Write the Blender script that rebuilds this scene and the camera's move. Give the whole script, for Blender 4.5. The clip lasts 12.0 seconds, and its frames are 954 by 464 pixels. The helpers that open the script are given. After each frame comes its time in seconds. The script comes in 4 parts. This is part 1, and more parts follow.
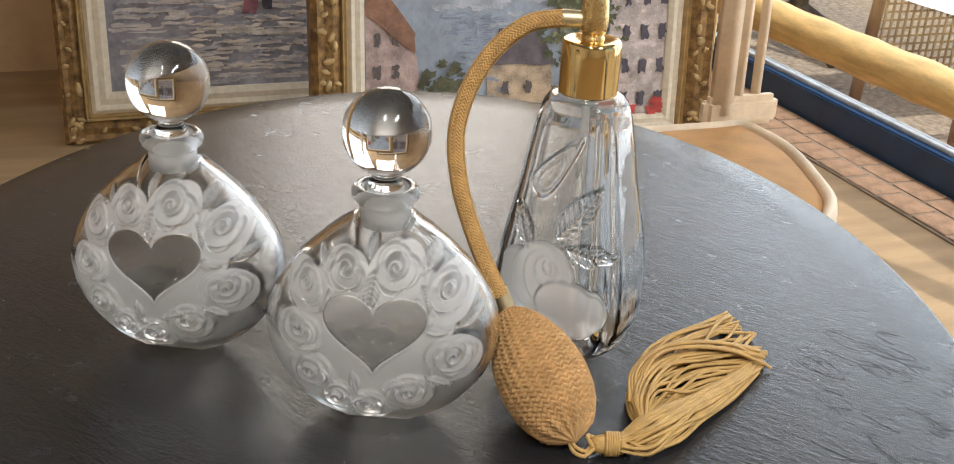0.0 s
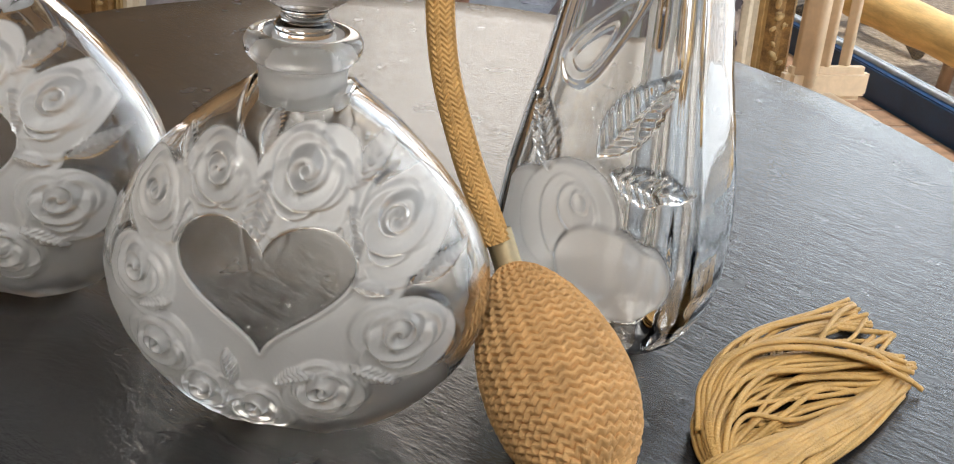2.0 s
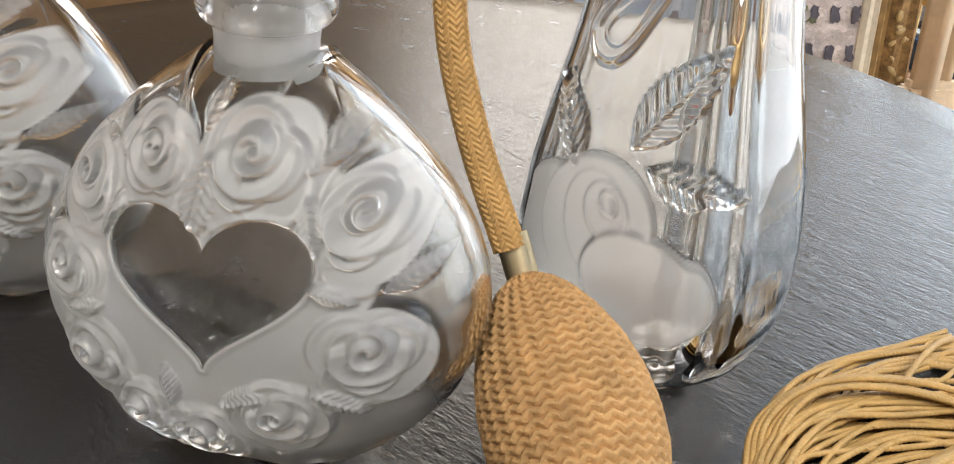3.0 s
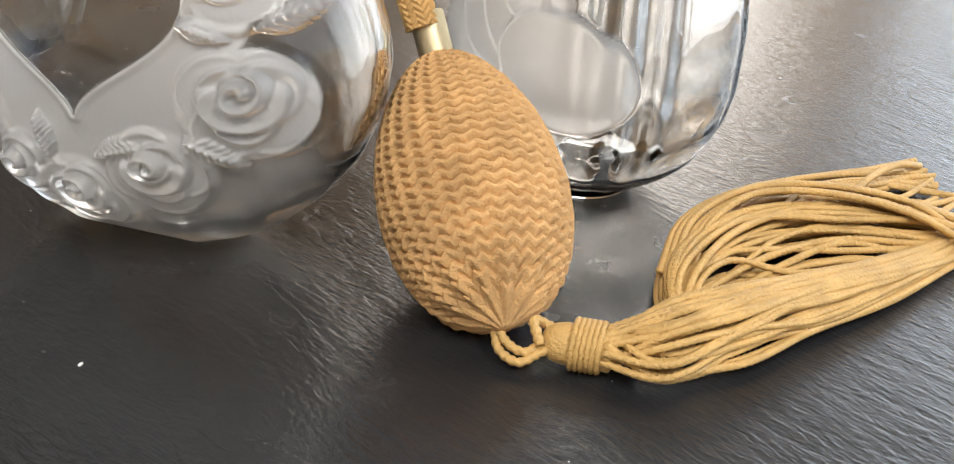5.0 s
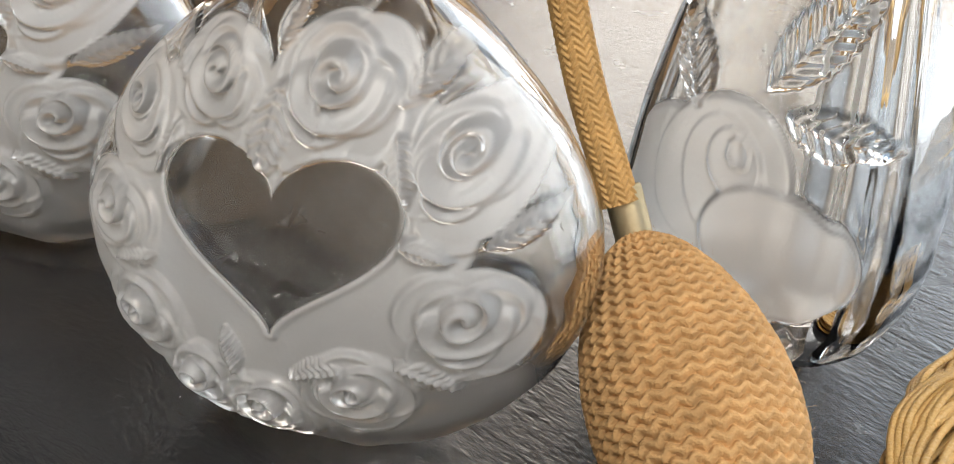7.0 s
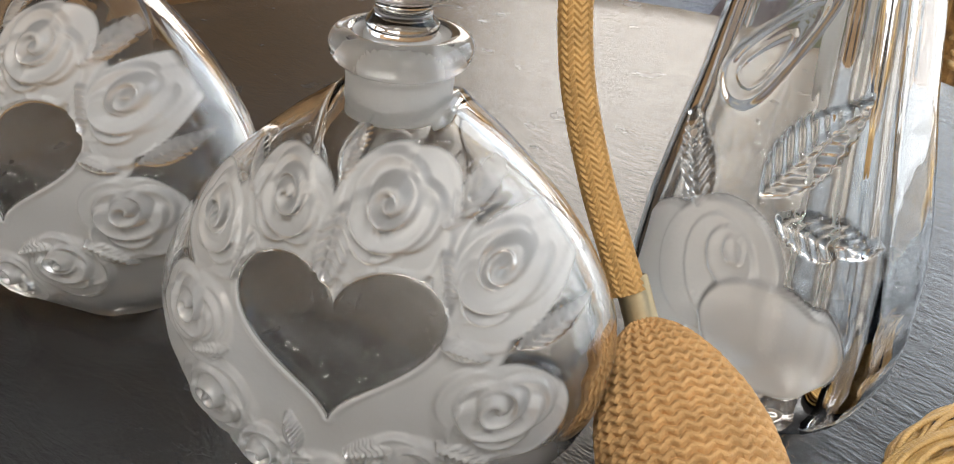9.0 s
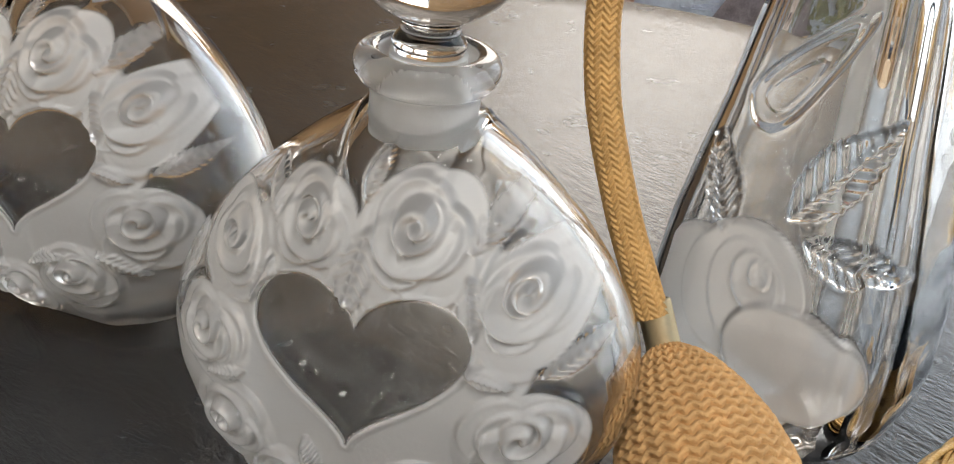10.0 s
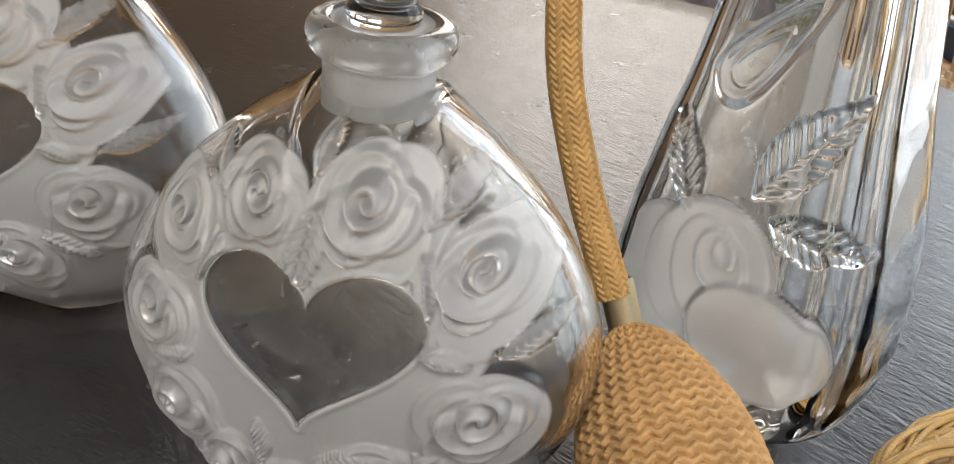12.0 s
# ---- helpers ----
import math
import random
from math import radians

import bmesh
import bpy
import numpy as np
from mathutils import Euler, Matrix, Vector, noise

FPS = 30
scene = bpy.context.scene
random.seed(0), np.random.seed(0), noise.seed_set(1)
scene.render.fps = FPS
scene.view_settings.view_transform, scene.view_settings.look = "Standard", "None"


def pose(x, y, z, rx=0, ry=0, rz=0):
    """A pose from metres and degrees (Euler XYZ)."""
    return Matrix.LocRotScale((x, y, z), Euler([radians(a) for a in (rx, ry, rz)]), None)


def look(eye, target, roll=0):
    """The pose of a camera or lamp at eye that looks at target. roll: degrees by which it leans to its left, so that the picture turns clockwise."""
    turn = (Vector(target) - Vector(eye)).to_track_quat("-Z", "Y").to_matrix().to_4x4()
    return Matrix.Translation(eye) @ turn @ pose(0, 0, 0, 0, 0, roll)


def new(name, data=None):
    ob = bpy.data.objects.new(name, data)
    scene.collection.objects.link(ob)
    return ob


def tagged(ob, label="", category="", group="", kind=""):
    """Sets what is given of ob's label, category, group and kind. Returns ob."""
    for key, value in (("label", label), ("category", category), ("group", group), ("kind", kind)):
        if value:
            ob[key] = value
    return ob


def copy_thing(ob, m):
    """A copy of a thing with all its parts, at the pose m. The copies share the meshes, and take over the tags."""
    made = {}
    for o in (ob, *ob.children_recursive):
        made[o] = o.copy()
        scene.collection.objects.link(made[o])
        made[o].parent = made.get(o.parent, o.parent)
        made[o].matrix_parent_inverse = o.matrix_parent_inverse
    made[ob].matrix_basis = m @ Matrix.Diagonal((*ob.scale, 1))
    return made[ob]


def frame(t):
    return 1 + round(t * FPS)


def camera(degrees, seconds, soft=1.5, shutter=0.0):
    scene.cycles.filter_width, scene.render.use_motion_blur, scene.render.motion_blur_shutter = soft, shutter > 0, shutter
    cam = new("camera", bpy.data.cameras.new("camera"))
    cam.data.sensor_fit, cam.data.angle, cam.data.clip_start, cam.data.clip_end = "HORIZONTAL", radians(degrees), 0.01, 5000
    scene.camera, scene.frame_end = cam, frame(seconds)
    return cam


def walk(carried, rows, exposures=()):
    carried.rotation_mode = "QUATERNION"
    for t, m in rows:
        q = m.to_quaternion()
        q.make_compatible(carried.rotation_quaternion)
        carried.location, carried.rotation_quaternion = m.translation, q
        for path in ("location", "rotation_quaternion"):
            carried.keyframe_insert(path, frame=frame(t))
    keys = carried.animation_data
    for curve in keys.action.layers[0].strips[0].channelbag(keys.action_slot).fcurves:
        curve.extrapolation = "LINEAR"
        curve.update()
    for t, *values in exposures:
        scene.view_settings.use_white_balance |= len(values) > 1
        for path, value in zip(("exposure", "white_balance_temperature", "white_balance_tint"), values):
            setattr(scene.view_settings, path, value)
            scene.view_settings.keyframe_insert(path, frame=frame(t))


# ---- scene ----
cam = camera(46.0, 12.0, soft=1.1)
PATH = [
    (0, (0.0555, 0.0163, 1.0272), (-0.0020, 1.8352, 0.1974), 3.25),
    (0.5, (0.0552, 0.0694, 0.9956), (-0.0088, 1.8848, 0.1586), 3.26),
    (1, (0.0554, 0.1074, 0.9776), (-0.0236, 1.9129, 0.1208), 3.79),
    (1.5, (0.0661, 0.1480, 0.9500), (-0.0267, 1.9520, 0.0917), 5.13),
    (2, (0.0699, 0.1832, 0.9300), (-0.0776, 1.9807, 0.0658), 5.84),
    (2.5, (0.0844, 0.2152, 0.9196), (-0.1395, 2.0030, 0.0516), 5.80),
    (2.7, (0.0872, 0.2254, 0.9156), (-0.1875, 2.0093, 0.0542), 5.36),
    (4.3, (0.1163, 0.2309, 0.8771), (-0.3237, 1.9816, 0.0160), 5.04),
    (4.5, (0.1246, 0.2309, 0.8724), (-0.3086, 1.9716, -0.0121), 4.77),
    (5, (0.1251, 0.2307, 0.8729), (-0.2982, 1.9436, -0.0689), 4.65),
    (5.5, (0.1145, 0.2271, 0.8770), (-0.2992, 1.9429, -0.0636), 4.90),
    (6, (0.0918, 0.2345, 0.8828), (-0.3299, 1.9543, -0.0469), 4.97),
    (6.5, (0.0808, 0.2483, 0.8858), (-0.3435, 1.9690, -0.0412), 5.04),
    (7, (0.0723, 0.2545, 0.8919), (-0.3337, 1.9804, -0.0337), 5.30),
    (7.5, (0.0650, 0.2563, 0.9002), (-0.3324, 1.9874, -0.0191), 5.30),
    (7.7, (0.0613, 0.2538, 0.9057), (-0.3153, 1.9956, -0.0022), 5.40),
    (9.3, (0.0690, 0.2335, 0.9215), (-0.3369, 1.9743, 0.0244), 5.52),
    (9.5, (0.0671, 0.2342, 0.9239), (-0.3382, 1.9714, 0.0197), 5.67),
    (10, (0.0615, 0.2400, 0.9208), (-0.3352, 1.9766, 0.0115), 6.49),
    (10.5, (0.0615, 0.2475, 0.9181), (-0.2987, 1.9888, 0.0026), 7.21),
    (11, (0.0610, 0.2479, 0.9199), (-0.2956, 1.9809, -0.0126), 7.16),
    (11.5, (0.0647, 0.2470, 0.9180), (-0.2853, 1.9875, -0.0030), 7.26),
    (12, (0.0632, 0.2450, 0.9162), (-0.2789, 1.9873, -0.0042), 7.32),
]
walk(cam, [(t, look(eye, target, roll)) for t, eye, target, roll in PATH],
     exposures=[(0, 0.09), (1.5, 0.11), (2.7, 0.17), (4.3, 0.40), (5.0, 0.50), (5.5, 0.52), (6.5, 0.29), (7.5, 0.25), (9.5, 0.13), (12, 0.06)])

# ---- light: daylight through the shop window and a second window in the end wall ----
TURN = radians(23.25)                       # the room stands turned against the table
ROOM = Matrix.Rotation(TURN, 4, "Z")        # room axes: x to the shop window, y to the end wall


def room(x, y, z):
    return ROOM @ Vector((x, y, z))


world = bpy.data.worlds.new("sky")
scene.world = world
world.use_nodes = True
wn = world.node_tree
sky = wn.nodes.new("ShaderNodeTexSky")
sky.sky_type, sky.sun_disc = "NISHITA", False
sky.sun_elevation, sky.sun_rotation = radians(48), radians(139)
wn.links.new(sky.outputs[0], wn.nodes["Background"].inputs["Color"])
wn.nodes["Background"].inputs["Strength"].default_value = 0.12

sun = new("sun", bpy.data.lights.new("sun", "SUN"))
sun.data.energy, sun.data.angle, sun.data.color = 3.0, radians(0.5), (1.0, 0.95, 0.87)
sun.matrix_world = look((0, 0, 5), Vector((0, 0, 5)) - Vector((math.sin(radians(139)) * math.cos(radians(48)), math.cos(radians(139)) * math.cos(radians(48)), math.sin(radians(48)))))


def area(name, at, to, w, h, watts, color):
    lamp = new(name, bpy.data.lights.new(name, "AREA"))
    lamp.data.shape, lamp.data.size, lamp.data.size_y = "RECTANGLE", w, h
    lamp.data.energy, lamp.data.color = watts, color
    lamp.matrix_world = look(room(*at), room(*to))
    return lamp


area("shop_window_daylight", (2.2, 1.5, 1.35), (0.0, 1.3, 0.9), 3.6, 2.0, 64.0, (0.87, 0.94, 1.0))
area("end_window_daylight", (1.18, 3.50, 1.93), (0.6, 0.0, 0.9), 1.00, 1.10, 17.0, (1.0, 0.91, 0.80))
area("ceiling_tube_light", (-0.5, -1.0, 2.55), (-0.5, -1.0, 0.0), 0.1, 1.2, 30.0, (1.0, 0.98, 0.95))
area("ceiling_tube_light", (0.7, -1.0, 2.55), (0.7, -1.0, 0.0), 0.1, 1.2, 30.0, (1.0, 0.98, 0.95))


# ---- materials ----
def mat(name, color, rough=0.6, metal=0.0, vary=0.25, scale=30.0, bump=0.0, bump_scale=200.0, stretch=(1, 1, 1), spec=0.5, dark=None, coat=0.0):
    m = bpy.data.materials.new(name)
    m.use_nodes = True
    nt = m.node_tree
    b = nt.nodes["Principled BSDF"]
    b.inputs["Roughness"].default_value, b.inputs["Metallic"].default_value = rough, metal
    b.inputs["Specular IOR Level"].default_value = spec
    b.inputs["Coat Weight"].default_value = coat
    co = nt.nodes.new("ShaderNodeTexCoord")
    mp = nt.nodes.new("ShaderNodeMapping")
    mp.inputs["Scale"].default_value = stretch
    nt.links.new(co.outputs["Object"], mp.inputs["Vector"])
    n1, n2 = nt.nodes.new("ShaderNodeTexNoise"), nt.nodes.new("ShaderNodeTexNoise")
    for n, s, d in ((n1, scale, 6.0), (n2, scale * 7.3, 3.0)):
        n.inputs["Scale"].default_value, n.inputs["Detail"].default_value = s, d
        nt.links.new(mp.outputs[0], n.inputs["Vector"])
    add = nt.nodes.new("ShaderNodeMath")
    add.operation = "MULTIPLY_ADD"
    add.inputs[1].default_value = 0.4
    nt.links.new(n2.outputs["Fac"], add.inputs[0])
    nt.links.new(n1.outputs["Fac"], add.inputs[2])
    ramp = nt.nodes.new("ShaderNodeValToRGB")
    lo = dark or tuple(c * (1 - vary) for c in color)
    hi = tuple(min(1.0, c * (1 + vary)) for c in color)
    ramp.color_ramp.elements[0].position, ramp.color_ramp.elements[1].position = 0.45, 0.95
    ramp.color_ramp.elements[0].color, ramp.color_ramp.elements[1].color = (*lo, 1), (*hi, 1)
    nt.links.new(add.outputs[0], ramp.inputs["Fac"])
    nt.links.new(ramp.outputs["Color"], b.inputs["Base Color"])
    rr = nt.nodes.new("ShaderNodeMapRange")
    rr.inputs["To Min"].default_value, rr.inputs["To Max"].default_value = max(0.02, rough * 0.85), min(1, rough * 1.15)
    nt.links.new(n2.outputs["Fac"], rr.inputs["Value"])
    nt.links.new(rr.outputs[0], b.inputs["Roughness"])
    if bump:
        n3, bp = nt.nodes.new("ShaderNodeTexNoise"), nt.nodes.new("ShaderNodeBump")
        n3.inputs["Scale"].default_value, n3.inputs["Detail"].default_value = bump_scale, 5.0
        nt.links.new(mp.outputs[0], n3.inputs["Vector"])
        bp.inputs["Strength"].default_value, bp.inputs["Distance"].default_value = bump, 0.002
        nt.links.new(n3.outputs["Fac"], bp.inputs["Height"])
        nt.links.new(bp.outputs[0], b.inputs["Normal"])
    return m


def glass_mat():
    """Clear crystal that turns to etched frost where the surface's frost value is 1."""
    m = bpy.data.materials.new("crystal")
    m.use_nodes = True
    nt = m.node_tree
    out = nt.nodes["Material Output"]
    clear = nt.nodes["Principled BSDF"]
    clear.inputs["Base Color"].default_value = (0.985, 0.99, 0.985, 1)
    clear.inputs["Transmission Weight"].default_value, clear.inputs["IOR"].default_value = 1.0, 1.5
    clear.inputs["Roughness"].default_value = 0.0
    rough = nt.nodes.new("ShaderNodeBsdfPrincipled")
    rough.inputs["Base Color"].default_value = (0.97, 0.97, 0.965, 1)
    rough.inputs["Transmission Weight"].default_value, rough.inputs["IOR"].default_value = 1.0, 1.45
    rough.inputs["Roughness"].default_value = 0.30
    milk, through_light, both = nt.nodes.new("ShaderNodeBsdfDiffuse"), nt.nodes.new("ShaderNodeBsdfTranslucent"), nt.nodes.new("ShaderNodeMixShader")
    milk.inputs["Color"].default_value = through_light.inputs["Color"].default_value = (0.94, 0.94, 0.93, 1)
    nt.links.new(milk.outputs[0], both.inputs[1])
    nt.links.new(through_light.outputs[0], both.inputs[2])
    both.inputs["Fac"].default_value = 0.32
    etched, mix = nt.nodes.new("ShaderNodeMixShader"), nt.nodes.new("ShaderNodeMixShader")
    etched.inputs["Fac"].default_value = 0.46
    nt.links.new(rough.outputs[0], etched.inputs[1])
    nt.links.new(both.outputs[0], etched.inputs[2])
    at = nt.nodes.new("ShaderNodeAttribute")
    at.attribute_name = "frost"
    nt.links.new(at.outputs["Fac"], mix.inputs["Fac"])
    nt.links.new(clear.outputs[0], mix.inputs[1])
    nt.links.new(etched.outputs[0], mix.inputs[2])
    noise_tex, bp = nt.nodes.new("ShaderNodeTexNoise"), nt.nodes.new("ShaderNodeBump")
    noise_tex.inputs["Scale"].default_value = 900
    co = nt.nodes.new("ShaderNodeTexCoord")
    nt.links.new(co.outputs["Object"], noise_tex.inputs["Vector"])
    bp.inputs["Strength"].default_value, bp.inputs["Distance"].default_value = 0.15, 0.0005
    nt.links.new(noise_tex.outputs["Fac"], bp.inputs["Height"])
    nt.links.new(bp.outputs[0], rough.inputs["Normal"])
    nt.links.new(bp.outputs[0], milk.inputs["Normal"])
    nt.links.new(mix.outputs[0], out.inputs["Surface"])
    return m


CRYSTAL = glass_mat()


def table_paint():
    m = mat("black_brushed_paint", (0.016, 0.017, 0.019), 0.26, vary=0.45, scale=9, spec=0.6)
    nt = m.node_tree
    b = nt.nodes["Principled BSDF"]
    co = nt.nodes.new("ShaderNodeTexCoord")
    total = None
    for scale, stretch, weight, turn in ((75, (7, 1, 1), 0.50, -38), (300, (3, 1, 1), 0.62, -34), (800, (2.4, 1, 1), 0.50, -28), (28, (1.6, 1, 1), 0.22, 60)):
        mp, n = nt.nodes.new("ShaderNodeMapping"), nt.nodes.new("ShaderNodeTexNoise")
        mp.vector_type = "TEXTURE"
        mp.inputs["Scale"].default_value, mp.inputs["Rotation"].default_value = stretch, (0, 0, radians(turn))
        n.inputs["Scale"].default_value, n.inputs["Detail"].default_value = scale, 4.0
        n.inputs["Distortion"].default_value = 0.6
        nt.links.new(co.outputs["Object"], mp.inputs["Vector"])
        nt.links.new(mp.outputs[0], n.inputs["Vector"])
        ma = nt.nodes.new("ShaderNodeMath")
        ma.operation = "MULTIPLY_ADD"
        ma.inputs[1].default_value = weight
        nt.links.new(n.outputs["Fac"], ma.inputs[0])
        if total:
            nt.links.new(total, ma.inputs[2])
        else:
            ma.inputs[2].default_value = 0
        total = ma.outputs[0]
    bp = nt.nodes.new("ShaderNodeBump")
    bp.inputs["Strength"].default_value, bp.inputs["Distance"].default_value = 0.34, 0.0012
    nt.links.new(total, bp.inputs["Height"])
    nt.links.new(bp.outputs[0], b.inputs["Normal"])
    return m


BLACK = table_paint()
GOLD = mat("polished_gold_plate", (0.83, 0.62, 0.28), 0.09, 1.0, vary=0.08, scale=60)
SATIN_GOLD = mat("satin_gold", (0.72, 0.52, 0.24), 0.28, 1.0, vary=0.10, scale=90)
BRASS = mat("pale_brass_ferrule", (0.62, 0.52, 0.33), 0.42, 1.0, vary=0.12, scale=120)
KNIT = mat("caramel_knit_yarn", (0.60, 0.360, 0.155), 0.75, vary=0.22, scale=160, bump=0.5, bump_scale=2500, spec=0.25)
BRAID = mat("tan_braid", (0.55, 0.33, 0.12), 0.55, vary=0.22, scale=260, bump=0.4, bump_scale=2200, spec=0.35)
SILK = mat("straw_gold_cord", (0.55, 0.345, 0.120), 0.45, vary=0.20, scale=110, bump=0.4, bump_scale=1800, spec=0.4)
WHITE = mat("white_enamel", (0.80, 0.80, 0.78), 0.4, vary=0.05)
TUBE_WHITE = mat("milky_plastic_tube", (0.96, 0.96, 0.95), 0.6, vary=0.02)
TUBE_WHITE.node_tree.nodes["Principled BSDF"].inputs["Transmission Weight"].default_value = 0.6
TUBE_WHITE.node_tree.nodes["Principled BSDF"].inputs["IOR"].default_value = 1.3
GILT = mat("antique_gilt_wood", (0.24, 0.14, 0.05), 0.42, 0.35, vary=0.7, scale=45, bump=0.9, bump_scale=150, dark=(0.05, 0.025, 0.01))
GILT_PALE = mat("pale_gilt_slip", (0.42, 0.29, 0.13), 0.45, 0.3, vary=0.3, scale=40, bump=0.3)
LINEN = mat("cream_linen_slip", (0.66, 0.58, 0.45), 0.85, vary=0.12, scale=70, bump=0.4, bump_scale=500)
CREAM = mat("cream_chair_paint", (0.72, 0.57, 0.40), 0.5, vary=0.14, scale=20, bump=0.15)
SEAT = mat("caramel_seat_cover", (0.42, 0.21, 0.06), 0.7, vary=0.2, scale=18, bump=0.3)
PINE = mat("yellow_pine", (0.62, 0.42, 0.17), 0.5, vary=0.28, scale=9, stretch=(6, 1, 6), bump=0.2, bump_scale=60)
BLUE = mat("navy_frame_paint", (0.008, 0.045, 0.13), 0.42, vary=0.25, scale=12, bump=0.1)
FLOOR = mat("honey_floor", (0.39, 0.27, 0.15), 0.5, vary=0.2, scale=3, stretch=(1, 6, 1), bump=0.1)
WALL = mat("ochre_plaster", (0.55, 0.37, 0.20), 0.8, vary=0.15, scale=4, bump=0.3, bump_scale=40)
PALE = mat("pale_plaster", (0.56, 0.49, 0.41), 0.8, vary=0.12, scale=4, bump=0.3, bump_scale=40)
CEIL = mat("grey_ceiling", (0.28, 0.27, 0.26), 0.85, vary=0.15, scale=2)
BRICK = mat("worn_red_brick", (0.29, 0.18, 0.115), 0.85, vary=0.35, scale=25, bump=0.6, bump_scale=90)
MORTAR = mat("grey_mortar", (0.22, 0.17, 0.13), 0.9, vary=0.2, scale=30)
GRAVEL = mat("pale_gravel", (0.52, 0.43, 0.33), 0.95, vary=0.55, scale=55, bump=1.0, bump_scale=70)
WALNUT = mat("brown_chair_wood", (0.22, 0.10, 0.045), 0.45, vary=0.35, scale=15, stretch=(4, 1, 1), bump=0.2)
IRON = mat("black_iron", (0.02, 0.02, 0.022), 0.5, 0.4, vary=0.2, scale=30)
CANE = mat("woven_cane", (0.52, 0.36, 0.19), 0.6, vary=0.25, scale=80, bump=0.4)


# ---- building helpers ----
def part(name, bm, material, parent=None, label="", smooth=True):
    me = bpy.data.meshes.new(name)
    bm.to_mesh(me)
    bm.free()
    return finish(name, me, material, parent, label, smooth)


def finish(name, me, material, parent=None, label="", smooth=True):
    if material:
        me.materials.append(material)
    if smooth:
        me.polygons.foreach_set("use_smooth", [True] * len(me.polygons))
    ob = new(name, me)
    if parent:
        ob.parent = parent
    return tagged(ob, label)


def from_grid(points, wrap_u=True, flip=False, cap_start=False, cap_end=False):
    """A mesh from a numpy grid [rows, columns, 3]; columns close into rings."""
    r, c = points.shape[:2]
    idx = np.arange(r * c).reshape(r, c)
    nxt = np.roll(idx, -1, 1) if wrap_u else idx[:, 1:]
    cur = idx if wrap_u else idx[:, :-1]
    quads = np.stack([cur[:-1], nxt[:-1], nxt[1:], cur[1:]], -1).reshape(-1, 4)
    faces = [tuple(q) for q in quads.tolist()]
    if cap_start:
        faces.append(tuple(idx[0][::-1].tolist()))
    if cap_end:
        faces.append(tuple(idx[-1].tolist()))
    if flip:
        faces = [f[::-1] for f in faces]
    me = bpy.data.meshes.new("grid")
    me.from_pydata(points.reshape(-1, 3).tolist(), [], faces)
    me.update()
    return me


def frost(me, values):
    at = me.attributes.new("frost", "FLOAT", "POINT")
    at.data.foreach_set("value", np.asarray(values, dtype=np.float32).ravel())


def lathe(profile, seg=64, smooth_n=0, flip=False):
    """Rings round z from (radius, height) pairs."""
    p = np.array(profile, float)
    if smooth_n:
        s = np.r_[0, np.cumsum(np.hypot(*np.diff(p, axis=0).T))]
        t = np.linspace(0, s[-1], smooth_n)
        q = np.c_[np.interp(t, s, p[:, 0]), np.interp(t, s, p[:, 1])]
        k = np.array([1, 2, 3, 2, 1]) / 9
        for a in range(2):
            e = np.pad(q[:, a], 2, mode="edge")
            v = np.convolve(e, k, "valid")
            v[0], v[-1] = q[0, a], q[-1, a]
            q[:, a] = v
        p = q
    a = np.linspace(0, 2 * np.pi, seg, endpoint=False)
    pts = np.stack([p[:, :1] * np.cos(a), p[:, :1] * np.sin(a), p[:, 1:] * np.ones(seg)], -1)
    return from_grid(pts, flip=flip)


def curve_points(keys, n):
    """A smooth line of n points through the key points."""
    k = np.array(keys, float)
    t = np.r_[0, np.cumsum(np.linalg.norm(np.diff(k, axis=0), axis=1))]
    m = np.gradient(k, t, axis=0)
    u = np.linspace(0, t[-1], n)
    i = np.clip(np.searchsorted(t, u, side="right") - 1, 0, len(t) - 2)
    h = (t[i + 1] - t[i])[:, None]
    s = ((u - t[i]) / (t[i + 1] - t[i]))[:, None]
    return (2 * s**3 - 3 * s**2 + 1) * k[i] + (s**3 - 2 * s**2 + s) * h * m[i] + (-2 * s**3 + 3 * s**2) * k[i + 1] + (s**3 - s**2) * h * m[i + 1]


def frames_along(p):
    """Tangent and two cross directions at each point of a line."""
    t = np.gradient(p, axis=0)
    t /= np.linalg.norm(t, axis=1)[:, None]
    a = np.zeros_like(p)
    v = np.cross(t[0], (0.3, 0.2, 1.0))
    for i in range(len(p)):
        v = v - t[i] * (v @ t[i])
        v /= np.linalg.norm(v)
        a[i] = v
    return t, a, np.cross(t, a)


def tube(p, radius, seg=8, lobes=0, depth=0.0, pitch=0.002):
    """A round or twisted cord along the line p; radius may vary."""
    t, a, b = frames_along(p)
    s = np.r_[0, np.cumsum(np.linalg.norm(np.diff(p, axis=0), axis=1))]
    f = np.linspace(0, 2 * np.pi, seg, endpoint=False)
    r = np.broadcast_to(np.asarray(radius, float), (len(p),))[:, None] * np.ones(seg)
    if lobes:
        r = r * (1 + depth * np.cos(lobes * f[None] - 2 * np.pi * s[:, None] / pitch))
    pts = p[:, None] + r[..., None] * (np.cos(f)[None, :, None] * a[:, None] + np.sin(f)[None, :, None] * b[:, None])
    return from_grid(pts, flip=False, cap_start=True, cap_end=True)


